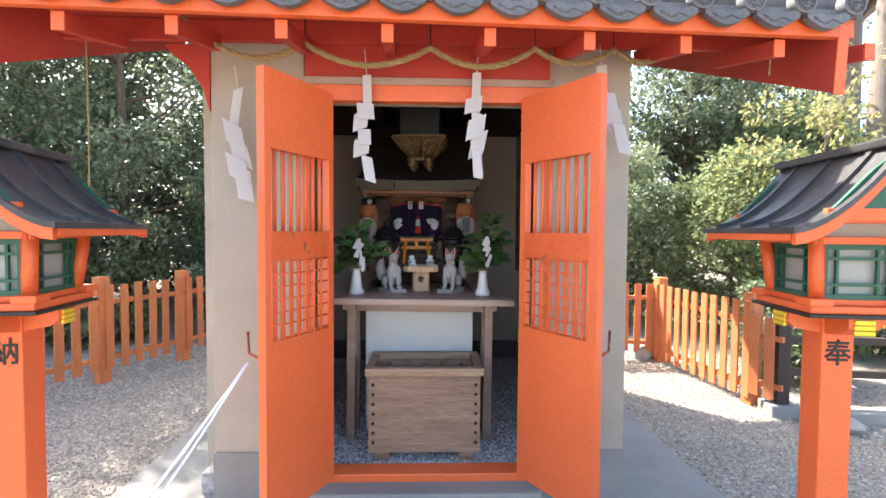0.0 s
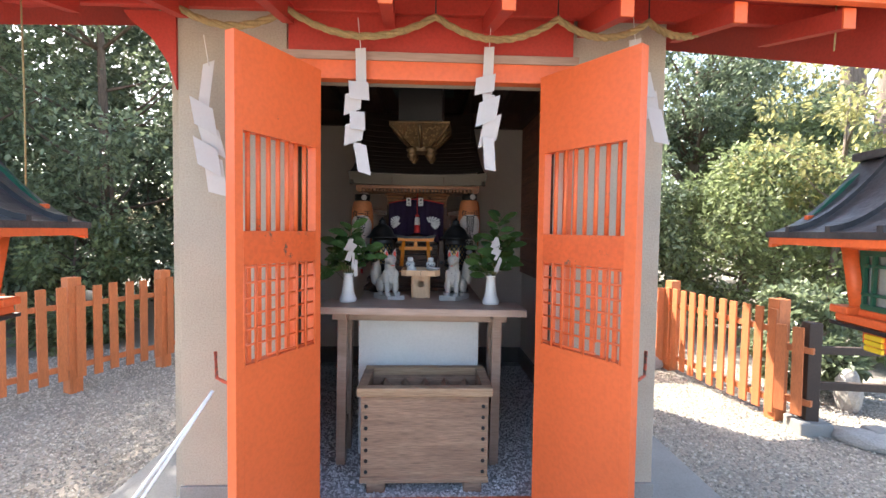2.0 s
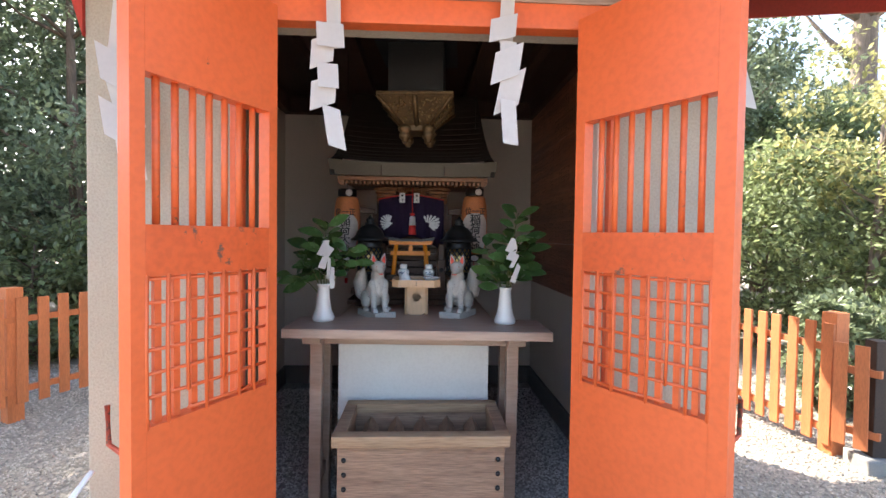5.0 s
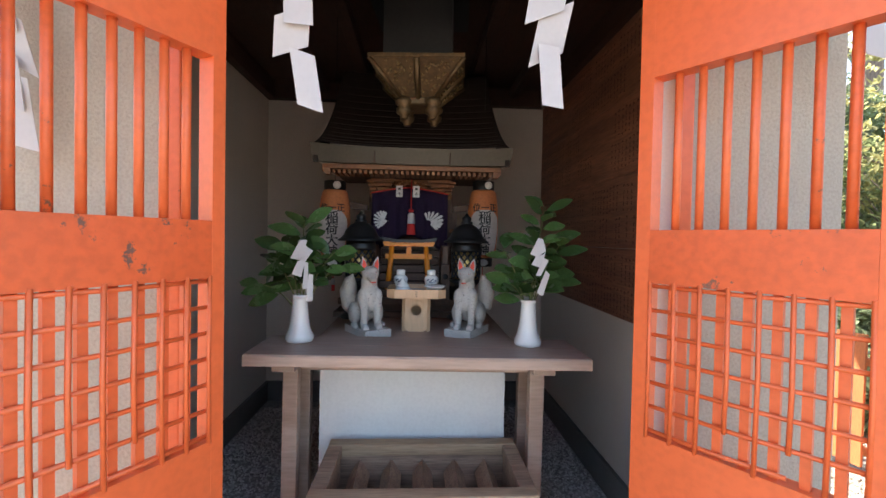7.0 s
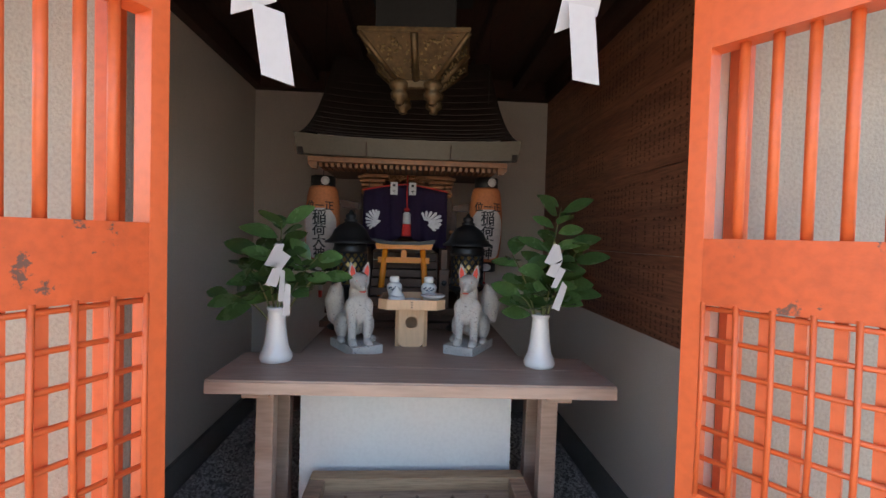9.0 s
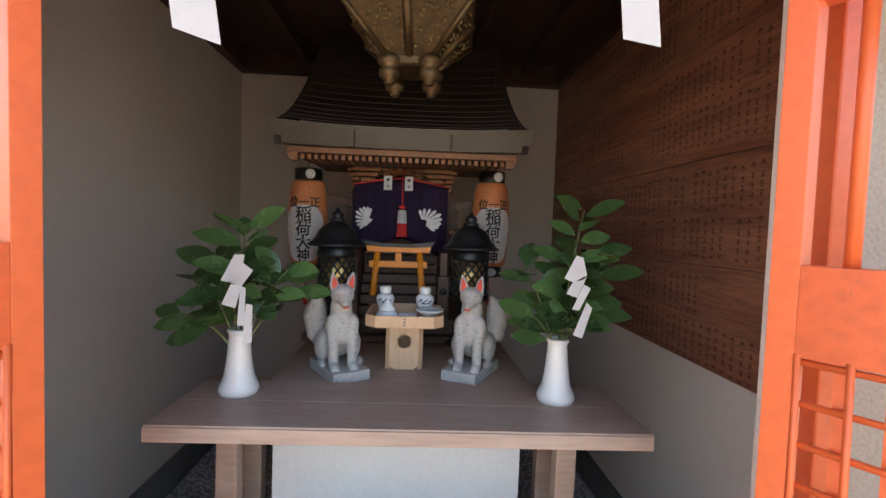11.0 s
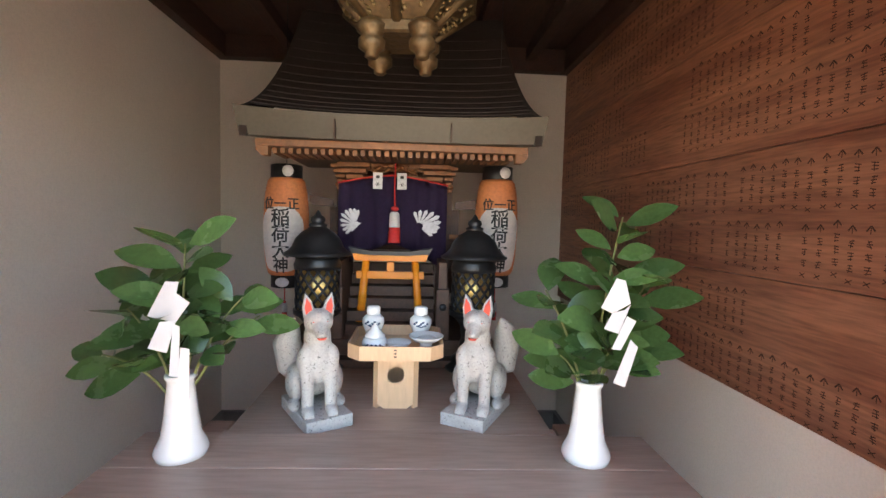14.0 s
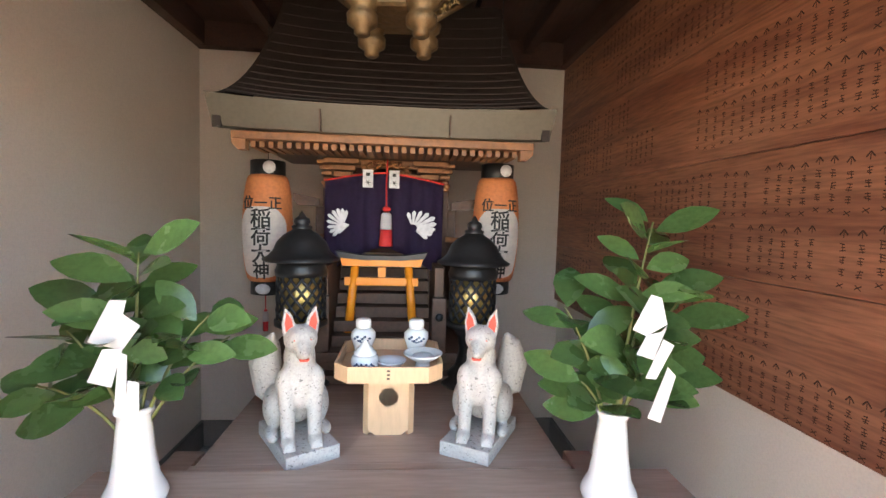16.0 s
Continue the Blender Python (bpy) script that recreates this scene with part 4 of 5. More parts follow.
# ---- hanging gilt lantern ----
def hanging_lantern():
    Z = 1.802
    t = thing("hanging_lantern", pose(-0.045, 0.555, Z, 0, 0, -5), "aged brass hanging lantern with openwork panels and round feet", "lantern")
    def quad(r, z):
        return [(-r, -r, z), (r, -r, z), (r, r, z), (-r, r, z)]
    def band(levels):
        bm = bmesh.new()
        rings = [[bm.verts.new(p) for p in quad(r, z)] for r, z in levels]
        for a, b in zip(rings, rings[1:]):
            for k in range(4):
                bm.faces.new((a[k], a[(k + 1) % 4], b[(k + 1) % 4], b[k]))
        bm.faces.new(rings[0][::-1])
        bm.faces.new(rings[-1])
        return bm
    part("lower_bowl", band([(0.055, 0.072), (0.150, 0.172)]), OLDBRASS, t, "tapering openwork panels")
    part("rim", band([(0.154, 0.172), (0.158, 0.176), (0.158, 0.186), (0.148, 0.190)]), OLDBRASS, t)
    lo, hi = quad(0.058, 0.072), quad(0.155, 0.173)
    for k in range(4):
        a, a2, b, b2 = Vector(lo[k]), Vector(lo[(k + 1) % 4]), Vector(hi[k]), Vector(hi[(k + 1) % 4])
        part("rib", tube([a, b], 0.008, 6), OLDBRASS, t)
        part("rib", tube([(a + a2) / 2, (b + b2) / 2], 0.011, 6), OLDBRASS, t)
        bm = bmesh.new()
        rnd = random.Random(k)
        nrm = (b - a).cross(a2 - a).normalized()
        if nrm.z > 0:
            nrm = -nrm
        for q in range(90):
            u, v = rnd.uniform(0.08, 0.92), rnd.uniform(0.1, 0.93)
            if abs(u - 0.5) < 0.07:
                continue
            p = (a * (1 - u) + a2 * u) * (1 - v) + (b * (1 - u) + b2 * u) * v + nrm * 0.001
            ball(p, (rnd.uniform(0.003, 0.008), 0.003, rnd.uniform(0.002, 0.005)), bm, 6, 4, Matrix.Rotation(rnd.uniform(0, 3), 4, 'Y'))
        tagged(part("scrollwork", bm, SCROLL, t, "gilt scrollwork relief"), kind="stuff")
        x, y, z = quad(0.050, 0)[k]
        part("foot", lathe([(0.009, 0.0), (0.014, 0.004), (0.014, 0.012), (0.026, 0.020), (0.027, 0.034), (0.020, 0.044), (0.030, 0.052), (0.032, 0.062), (0.020, 0.074)], 16, cx=x, cy=y), OLDBRASS, t)
    part("base_ring", band([(0.058, 0.048), (0.064, 0.052), (0.064, 0.070), (0.055, 0.076)]), OLDBRASS, t)
    part("body", band([(0.115, 0.190), (0.115, 0.40)]), IRON, t, "dark upper housing")
    part("canopy", band([(0.17, 0.40), (0.16, 0.41), (0.07, 0.46), (0.03, 0.48)]), IRON, t)
    part("hanging_rod", tube([(0, 0, 0.47), (0, 0, CEIL - Z)], 0.008, 8), IRON, t)
    return t
hanging_lantern()

# ---- engraved boards on the side wall ----
_edges = (1.037, 1.36, 1.695, 2.05, 2.39)
for _i, (_a, _b) in enumerate(zip(_edges, _edges[1:])):
    _t = tagged(part("engraved_board", box_bm(XR - 0.022, XR - 0.001, 0.27, YB - 0.005, _a + 0.001, _b - 0.001, 0.003), BOARD), "reddish brown wall board with carved rows of names", "wall board", "engraved wall boards")
    rnd = random.Random(_i + 11)
    vs, fs = [], []
    x = XR - 0.0235
    def mark(y0, z0, y1, z1, w):
        """One carved stroke from (y0, z0) to (y1, z1)."""
        L = math.hypot(y1 - y0, z1 - z0) or 1e-6
        ny, nz = -(z1 - z0) / L * w, (y1 - y0) / L * w
        k = len(vs)
        vs.extend([(x, y0 + ny, z0 + nz), (x, y1 + ny, z1 + nz), (x, y1 - ny, z1 - nz), (x, y0 - ny, z0 - nz)])
        fs.append((k, k + 1, k + 2, k + 3))
    for row in range(2):
        zt = _b - 0.035 - row * 0.15
        y = 0.32
        while y < YB - 0.06:
            if rnd.random() < 0.93 and noise.noise(Vector((y * 2.2, row * 3.1 + _i, 0.5))) > -0.28:
                zz = zt - rnd.uniform(0, 0.012)
                mark(y - 0.009, zz - 0.011, y, zz, 0.0016)
                mark(y + 0.009, zz - 0.011, y, zz, 0.0016)
                mark(y, zz - 0.004, y, zz - 0.017, 0.0010)
                for c in range(1, 4):
                    zc = zz - 0.005 - c * 0.026
                    for q in range(3):
                        mark(y - 0.006 + rnd.uniform(-.002, .002), zc - q * 0.006, y + 0.006 + rnd.uniform(-.002, .002), zc - q * 0.006 + rnd.uniform(-.002, .003), 0.0011)
                    mark(y + rnd.uniform(-.004, .004), zc + 0.002, y + rnd.uniform(-.004, .004), zc - 0.015, 0.0009)
                zc = zz - 0.112
                mark(y - 0.007, zc, y + 0.008, zc - 0.008, 0.0012)
                mark(y + 0.007, zc + 0.001, y - 0.006, zc - 0.010, 0.0010)
            y += rnd.uniform(0.033, 0.040)
    me = bpy.data.meshes.new("carved_writing")
    me.from_pydata(vs, [], fs)
    me.materials.append(CARVE)
    tagged(part("carved_writing", me, CARVE, _t, "rows of small carved characters"), kind="stuff")

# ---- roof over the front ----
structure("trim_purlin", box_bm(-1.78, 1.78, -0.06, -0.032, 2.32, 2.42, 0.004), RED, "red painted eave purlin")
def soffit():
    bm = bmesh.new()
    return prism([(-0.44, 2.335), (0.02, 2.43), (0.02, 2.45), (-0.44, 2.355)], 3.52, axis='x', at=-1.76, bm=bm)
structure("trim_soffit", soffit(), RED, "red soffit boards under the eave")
structure("trim_eave_fascia", box_bm(-1.78, 1.78, -0.475, -0.44, 2.245, 2.318, 0.004), VERM2, "vermilion fascia below the tiles")
for _s in (-1, 1):
    # Barge light is put into colour: red for the shaded face, vermilion for the lit end.
    structure("trim_barge_board", prism([(-0.455, 2.02), (-0.47, 2.30), (1.20, 3.10), (1.20, 2.74)], 0.04, axis='x', at=_s * 1.735 - 0.02), RED, "barge board at the roof's end, deep red as its shaded face")
    structure("trim_barge_end", prism([(-0.462, 2.012), (-0.478, 2.305), (-0.4725, 2.305), (-0.4565, 2.012)], 0.048, axis='x', at=_s * 1.735 - 0.024), VERM2, "vermilion end of the barge board, coloured as lit")
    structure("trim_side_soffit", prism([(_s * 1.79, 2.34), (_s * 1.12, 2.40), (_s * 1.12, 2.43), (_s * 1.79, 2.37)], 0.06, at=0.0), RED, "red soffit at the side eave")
for _k in range(9):
    _x = -1.405 + 0.4125 * _k
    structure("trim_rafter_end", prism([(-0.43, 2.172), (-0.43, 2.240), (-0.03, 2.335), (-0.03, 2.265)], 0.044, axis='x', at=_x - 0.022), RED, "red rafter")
    structure("trim_rafter_cap", box_bm(_x - 0.024, _x + 0.024, -0.438, -0.4305, 2.170, 2.242, 0.001), VERM2, "bright orange rafter end")
structure("trim_bracket", prism([(-1.067, 2.32), (-1.28, 2.32), (-1.25, 2.28), (-1.165, 2.21), (-1.10, 2.11), (-1.067, 2.0)], 0.05, at=-0.01), RED, "curved red bracket")

ASKEW = Matrix.Translation((0, -0.3, 0)) @ Matrix.Rotation(radians(2.5), 4, 'Z') @ Matrix.Translation((0, 0.3, 0))
for _o in list(scene.collection.all_objects):
    if _o.name.split(".")[0] in ("trim_soffit", "trim_eave_fascia", "trim_barge_board", "trim_barge_end", "trim_rafter_end", "trim_rafter_cap"):
        _o.matrix_basis = ASKEW @ _o.matrix_basis
roof = thing("tiled_roof", ASKEW @ pose(0, -0.48, 2.312), "grey clay tiled roof with round crest end tiles", "roof")
def pan_row():
    bm = bmesh.new()
    return prism([(-0.02, 0.0), (1.7, 0.85), (1.7, 0.88), (-0.02, 0.03)], 3.58, axis='x', at=-1.79, bm=bm)
part("roof_deck", pan_row(), TILE, roof)
part("back_slope", prism([(1.7, 0.85), (3.15, 0.27), (3.15, 0.30), (1.7, 0.88)], 3.58, axis='x', at=-1.79), TILE, roof)
part("ridge", tube([(-1.81, 1.7, 0.93), (1.81, 1.7, 0.93)], 0.09, 12), TILE, roof)
_rowm = to_mesh("tile_row", tube([(0, 0.0, 0.055), (0, 1.65, 0.88)], 0.046, 10), TILE)
def end_disc():
    bm = bmesh.new()
    n = 24
    levels = [(0.050, 0.03), (0.050, -0.012), (0.042, -0.014), (0.040, -0.006), (0.026, -0.006), (0.025, -0.011), (0.006, -0.008)]
    rings = [[bm.verts.new((r * math.cos(2 * math.pi * k / n), y, r * math.sin(2 * math.pi * k / n))) for k in range(n)] for r, y in levels]
    for a, b in zip(rings, rings[1:]):
        for k in range(n):
            bm.faces.new((a[k], a[(k + 1) % n], b[(k + 1) % n], b[k]))
    bm.faces.new(rings[-1])
    for k in range(14):
        a = 2 * math.pi * k / 14
        ball((0.033 * math.cos(a), -0.008, 0.033 * math.sin(a)), (0.0042, 0.005, 0.0042), bm, 6, 4)
    for k in range(3):
        a = 2.1 * k
        tube([((0.006 + 0.004 * q) * math.cos(a + q * 0.6), -0.012, (0.006 + 0.004 * q) * math.sin(a + q * 0.6)) for q in range(5)], [0.006, 0.005, 0.004, 0.003, 0.001], 5, bm)
    return bm
_discm = to_mesh("end_tile", end_disc(), TILE)
def pan_end():
    bm = bmesh.new()
    n = 10
    up = [(-0.095 + 0.19 * k / n, 0.012 - 0.030 * math.sin(math.pi * k / n)) for k in range(n + 1)]
    dn = [(x * 0.97, z - 0.042 - 0.010 * math.sin(math.pi * (x + 0.095) / 0.19)) for x, z in reversed(up)]
    prism(up + dn, 0.03, bm, 'y', -0.02)
    rnd = random.Random(2)
    for k in range(14):
        u = k / 13 * 2 - 1
        ball((0.06 * u, -0.021, -0.042 + 0.008 * math.sin(5 * u) + 0.006 * u * u), (0.009, 0.005, 0.004), bm, 6, 4, Matrix.Rotation(rnd.uniform(-1, 1), 4, 'Y'))
    return bm
_panm = to_mesh("eave_tile", pan_end(), TILE)
_pann = to_mesh("pan_tile", prism([(-0.0, 0.012), (0.23, 0.127), (0.23, 0.139), (-0.0, 0.030)], 0.17, axis='x', at=-0.085), TILE)
_N = 17
for _k in range(_N):
    _x = -1.73 + 3.46 * _k / (_N - 1)
    part("tile_row", _rowm, TILE, roof, m=pose(_x, -0.01, 0.0))
    part("end_tile", _discm, TILE, roof, m=pose(_x, -0.035, 0.050))
    if _k < _N - 1:
        part("eave_tile", _panm, TILE, roof, m=pose(_x + 1.73 / (_N - 1), -0.02, 0.015))
        for _j in range(7):
            part("pan_tile", _pann, TILE, roof, m=pose(_x + 1.73 / (_N - 1), 0.0 + 0.21 * _j, 0.012 + 0.105 * _j))

# ---- rope and paper streamers ----
def festoon():
    pts = []
    knots = [(-1.12, 2.41), (-0.57, 2.305), (0.01, 2.295), (0.50, 2.30), (0.87, 2.30), (1.14, 2.30)]
    sag = (0.13, 0.10, 0.095, 0.075, 0.06)
    for (a, za), (b, zb), s in zip(knots, knots[1:], sag):
        for i in range(24):
            u = i / 24
            pts.append(Vector((a + (b - a) * u, -0.14, za - 0.022 + (zb - za) * u - s * 4 * u * (1 - u) * (0.9 if u < 1 else 1))))
    pts.append(Vector((1.14, -0.14, 2.278)))
    return pts
def rope():
    t = thing("straw_rope", pose(0, 0, 0), "twisted straw rope hung in swags below the eave", "rope")
    pts = festoon()
    for s in range(3):
        q = []
        for i, p in enumerate(pts):
            a = i * 0.85 + s * 2.094
            q.append(p + Vector((0, math.cos(a), math.sin(a))) * 0.0072)
        part("strand", tube(q, 0.0082, 7), ROPE, t)
    for x, z in ((-0.57, 2.305), (0.01, 2.295), (0.50, 2.30), (0.87, 2.30)):
        part("tie", tube([(x, -0.14, z - 0.022), (x, -0.135, z + 0.11)], 0.003, 5), IRON, t)
    return t
rope()
def zigzag(x, z, y, tilt, k, strips, label="folded white zigzag paper streamer hanging from the rope"):
    """Hanging folded paper: a narrow neck and stepped leaves."""
    t = thing("paper_streamer", pose(x, y, z, 0, tilt, 0), label, "paper streamer", "streamers on the rope")
    for i, (cx, cz, w, h, sk) in enumerate(strips):
        cx, cz, h = cx * k, cz * k, h * k * 1.32
        yy, bend = -0.004 * i, 0.012 * (-1) ** i
        q = [(cx - w / 2, yy, cz), (cx + w / 2, yy, cz + sk * w), (cx + w / 2 - sk * h * 0.4, yy + bend, cz - h + sk * w), (cx - w / 2 - sk * h * 0.4, yy + bend, cz - h)]
        bm = bmesh.new()
        a = [bm.verts.new(p) for p in q]
        b = [bm.verts.new((p[0], p[1] + 0.0014, p[2])) for p in q]
        bm.faces.new(a)
        bm.faces.new(b[::-1])
        for j in range(4):
            bm.faces.new((a[j], b[j], b[(j + 1) % 4], a[(j + 1) % 4]))
        part("paper_leaf", bm, PAPER, t)
    part("string", tube([(0, 0.001, -0.006), (0, -0.14 - y, 0.10)], 0.0016, 5), ROPEW, t)
    return t
zigzag(-0.292, 2.160, -0.09, -2, 1.03, [(0.0, 0, 0.042, 0.15, 0.05), (-0.012, -0.125, 0.080, 0.055, -0.12), (-0.030, -0.180, 0.070, 0.06, 0.35), (-0.020, -0.245, 0.060, 0.055, -0.1), (-0.030, -0.300, 0.075, 0.06, 0.30), (-0.012, -0.365, 0.052, 0.09, -0.35)])
zigzag(0.232, 2.180, -0.09, 0, 1.02, [(0.0, 0, 0.042, 0.14, 0.05), (-0.012, -0.125, 0.080, 0.055, 0.25), (0.0, -0.185, 0.050, 0.06, -0.15), (0.004, -0.225, 0.085, 0.075, 0.40), (0.016, -0.300, 0.075, 0.08, 0.45), (0.0, -0.360, 0.046, 0.10, -0.15)])
zigzag(-0.892, 2.075, -0.10, 0, 1.0, [(0.0, 0, 0.045, 0.15, 0.40), (-0.030, -0.125, 0.090, 0.085, -0.55), (-0.005, -0.21, 0.090, 0.085, -0.55), (-0.012, -0.285, 0.095, 0.085, -0.55), (0.020, -0.36, 0.075, 0.11, -0.25)])
zigzag(0.815, 2.205, -0.142, -6, 1.0, [(0.0, 0, 0.05, 0.13, 0.1), (0.015, -0.12, 0.07, 0.08, -0.2), (0.03, -0.19, 0.075, 0.09, -0.3), (0.05, -0.27, 0.06, 0.11, -0.3)])

# white cords tied to the door hook
_c = thing("white_cord", pose(0, 0, 0), "two white cords tied to the door hook, slack to the ground", "cord")
for _o in (0.0, 0.10):
    part("strand", tube([(-0.70 - 0.01 * u + 0.0 - 0.60 * u - _o * u, -0.50 - 0.62 * u, 0.90 - 0.88 * u - 0.10 * math.sin(math.pi * u)) for u in [i / 12 for i in range(13)]], 0.005, 6), ROPEW, _c)


# ---- wooden votive lantern posts ----
def post_lantern(loc, turn, char, side, label):
    t = thing("wooden_lantern", pose(*loc, 0, 0, turn) @ Matrix.Diagonal((0.80, 0.80, 0.87, 1)), label, "lantern", "lanterns before the hall")
    part("post", box_bm(-0.058, 0.058, -0.058, 0.058, -0.22, 1.20, 0.006), VERM2, t)
    for rz in (0, 90):
        a = prism([(-0.178, 1.10), (-0.15, 1.075), (-0.06, 1.06), (0.06, 1.06), (0.15, 1.075), (0.178, 1.10), (0.178, 1.135), (-0.178, 1.135)], 0.10, at=-0.05)
        b = part("bracket_arm", a, VERM2, t, m=pose(0, 0, 0 if rz else 0.001, 0, 0, rz))
        for s in (-1, 1):
            for k in range(3):
                part("yellow_cap", box_bm(s * 0.181 - 0.006, s * 0.181 + 0.006, -0.035, 0.035, 1.078 + 0.018 * k, 1.094 + 0.018 * k, 0.004), YELLOW, b, "yellow metal cap")
    part("tray_edge", box_bm(-0.190, 0.190, -0.190, 0.190, 1.135, 1.148, 0.003), IRON, t, "black tray edge")
    part("tray", box_bm(-0.178, 0.178, -0.178, 0.178, 1.148, 1.175, 0.006), VERM2, t)
    def pt(r, z, k):
        return Vector((r * (1 if k in (0, 3) else -1), r * (1 if k in (0, 1) else -1), z))
    for k in range(4):
        bm = bmesh.new()
        tube([pt(0.130, 1.17, k), pt(0.158, 1.42, k)], 0.030, 4, bm)
        part("corner_post", bm, VERM2, t)
        part("foot_block", box_bm(pt(0.15, 0, k).x - 0.04, pt(0.15, 0, k).x + 0.04, pt(0.15, 0, k).y - 0.04, pt(0.15, 0, k).y + 0.04, 1.175, 1.20, 0.004), VERM2, t)
    for k in range(4):
        R = pose(0, 0, 0, 0, 0, 90 * k)
        part("rail", box_bm(-0.175, 0.175, -0.172, -0.145, 1.385, 1.410, 0.003), VERM2, t, m=R)
        part("rail", box_bm(-0.15, 0.15, -0.150, -0.115, 1.175, 1.195, 0.003), VERM2, t, m=R)
        part("upper_panel", box_bm(-0.145, 0.145, -0.150, -0.140, 1.41, 1.46), FROST, t, m=R)
        part("window_pane", prism([(-0.118, 1.19), (0.118, 1.19), (0.14, 1.39), (-0.14, 1.39)], 0.004, at=-0.122), FROST, t, "frosted pane", m=R)
        bm = bmesh.new()
        for x in (-0.115, -0.07, 0.07, 0.115):
            k2 = 1 + 0.0
            box_bm(x - (0.012 if abs(x) > 0.1 else 0.005), x + (0.012 if abs(x) > 0.1 else 0.005), -0.142, -0.130, 1.19, 1.39, 0, bm)
        for z, hh in ((1.20, 0.012), (1.245, 0.005), (1.335, 0.005), (1.378, 0.012)):
            box_bm(-0.125, 0.125, -0.1435, -0.131, z - hh, z + hh, 0, bm)
        part("green_lattice", bm, GREEN, t, "dark green window lattice", m=R)
    # roof: two concave slopes with battens, ridge along y
    def slope_z(u):
        return 1.70 - 0.26 * (1 - (1 - u) ** 1.7) - 0.0 * u
    for s in (-1, 1):
        bm = bmesh.new()
        prof = [(s * 0.34 * i / 10, slope_z(i / 10)) for i in range(11)]
        prism(prof + [(x, z - 0.02) for x, z in reversed(prof)], 0.66, bm, 'y', -0.33)
        sl = part("roof_slope", bm, LROOF, t, "weathered black sheet roof")
        for y in (-0.20, 0.0, 0.20):
            bm = bmesh.new()
            prism([(x * 1.0, z + 0.018) for x, z in prof] + [(x, z - 0.004) for x, z in reversed(prof)], 0.022, bm, 'y', y - 0.011)
            part("batten", bm, LROOF, sl)
        for y in (-0.325, 0.305):
            bm = bmesh.new()
            prism([(x * 0.97, z - 0.016) for x, z in prof] + [(x * 0.97, z - 0.055) for x, z in reversed(prof)], 0.02, bm, 'y', y)
            part("barge_board", bm, VERM2, t)
        part("eave_strip", box_bm(s * 0.325 - 0.012, s * 0.325 + 0.012, -0.30, 0.30, slope_z(0.96) - 0.045, slope_z(0.96) - 0.020, 0.002), VERM2, t)
    part("ridge", box_bm(-0.03, 0.03, -0.345, 0.345, 1.695, 1.725, 0.008), LROOF, t)
    for y in (-0.30, 0.28):
        part("gable_panel", prism([(-0.20, 1.50), (0.20, 1.50), (0.08, 1.62), (0.0, 1.68), (-0.08, 1.62)], 0.015, at=y), GREEN, t, "green gable panel")
        part("gable_beam", box_bm(-0.22, 0.22, y - 0.004, y + 0.02, 1.46, 1.50, 0.003), VERM2, t)
    part("ceiling_board", box_bm(-0.17, 0.17, -0.29, 0.29, 1.455, 1.465), VERM2, t)
    me = writing(char, 0.10, 0.001)
    part("writing", me, INK, t, "black brush character", m=pose(0, -0.0595, 0.985))
    return t
post_lantern((1.30, -0.86, 0.185), -8, "奉", 1, "vermilion wooden lantern post with black roof and green windows")
post_lantern((-1.275, -0.84, 0.185), 8, "納", -1, "vermilion wooden lantern post with black roof and green windows")


# ---- fences ----
def fence(a, b, h, spacing, posts, label, lift=0.13):
    ax, ay = a
    L = math.hypot(b[0] - ax, b[1] - ay)
    t = thing("picket_fence", pose(ax, ay, 0, 0, 0, math.degrees(math.atan2(b[1] - ay, b[0] - ax))), label, "fence", "precinct fence")
    pk = to_mesh("picket", box_bm(-0.034, 0.034, -0.040, -0.022, lift, h - 0.04, 0.002), FENCE)
    po = to_mesh("post", box_bm(-0.05, 0.05, -0.02, 0.08, 0, h + 0.035, 0.004), FENCE)
    n = int(L / spacing)
    for i in range(n + 1):
        part("picket", pk, FENCE, t, m=pose(spacing * i, 0, random.uniform(-0.006, 0.006), 0, random.uniform(-0.6, 0.6), 0))
    for u in posts:
        part("post", po, FENCE, t, m=pose(u * L, 0, 0))
    for z in (lift + 0.10, h - 0.20):
        part("rail", box_bm(-0.03, L + 0.03, -0.022, 0.012, z - 0.022, z + 0.022, 0.002), FENCE, t)
    return t
fence((-4.05, -0.35), (-2.36, 3.30), 0.95, 0.135, (0.05, 0.34, 0.63, 0.83), "orange painted picket fence along gravel")
fence((2.53, 2.62), (2.68, 1.36), 0.90, 0.125, (0.0, 0.98), "orange painted picket fence in sunlight", 0.06)
fence((0.6, 2.95), (2.50, 2.68), 0.90, 0.125, (0.0, 0.5), "orange painted picket fence behind the hall", 0.1)
fence((2.66, 1.28), (2.74, 1.14), 0.80, 0.11, (), "short orange fence end pickets", 0.12)

_r = thing("rail_fence", pose(2.78, 1.17, 0, 0, 0, -8), "dark brown post and rail fence on concrete feet", "fence")
for _x in (0.0, 1.6, 3.2):
    part("post", box_bm(_x - 0.045, _x + 0.045, -0.045, 0.045, 0.08, 0.80, 0.005), BLACKW, _r)
    part("concrete_foot", box_bm(_x - 0.11, _x + 0.11, -0.10, 0.10, -0.02, 0.09, 0.012), CONC, _r)
for _z in (0.34, 0.60):
    part("rail", box_bm(0.045, 3.3, -0.02, 0.02, _z - 0.028, _z + 0.028, 0.004), BLACKW, _r)
structure("kerb", box_bm(3.05, 6.5, 0.92, 1.05, -0.02, 0.10, 0.015), CONC, "pale concrete kerb")

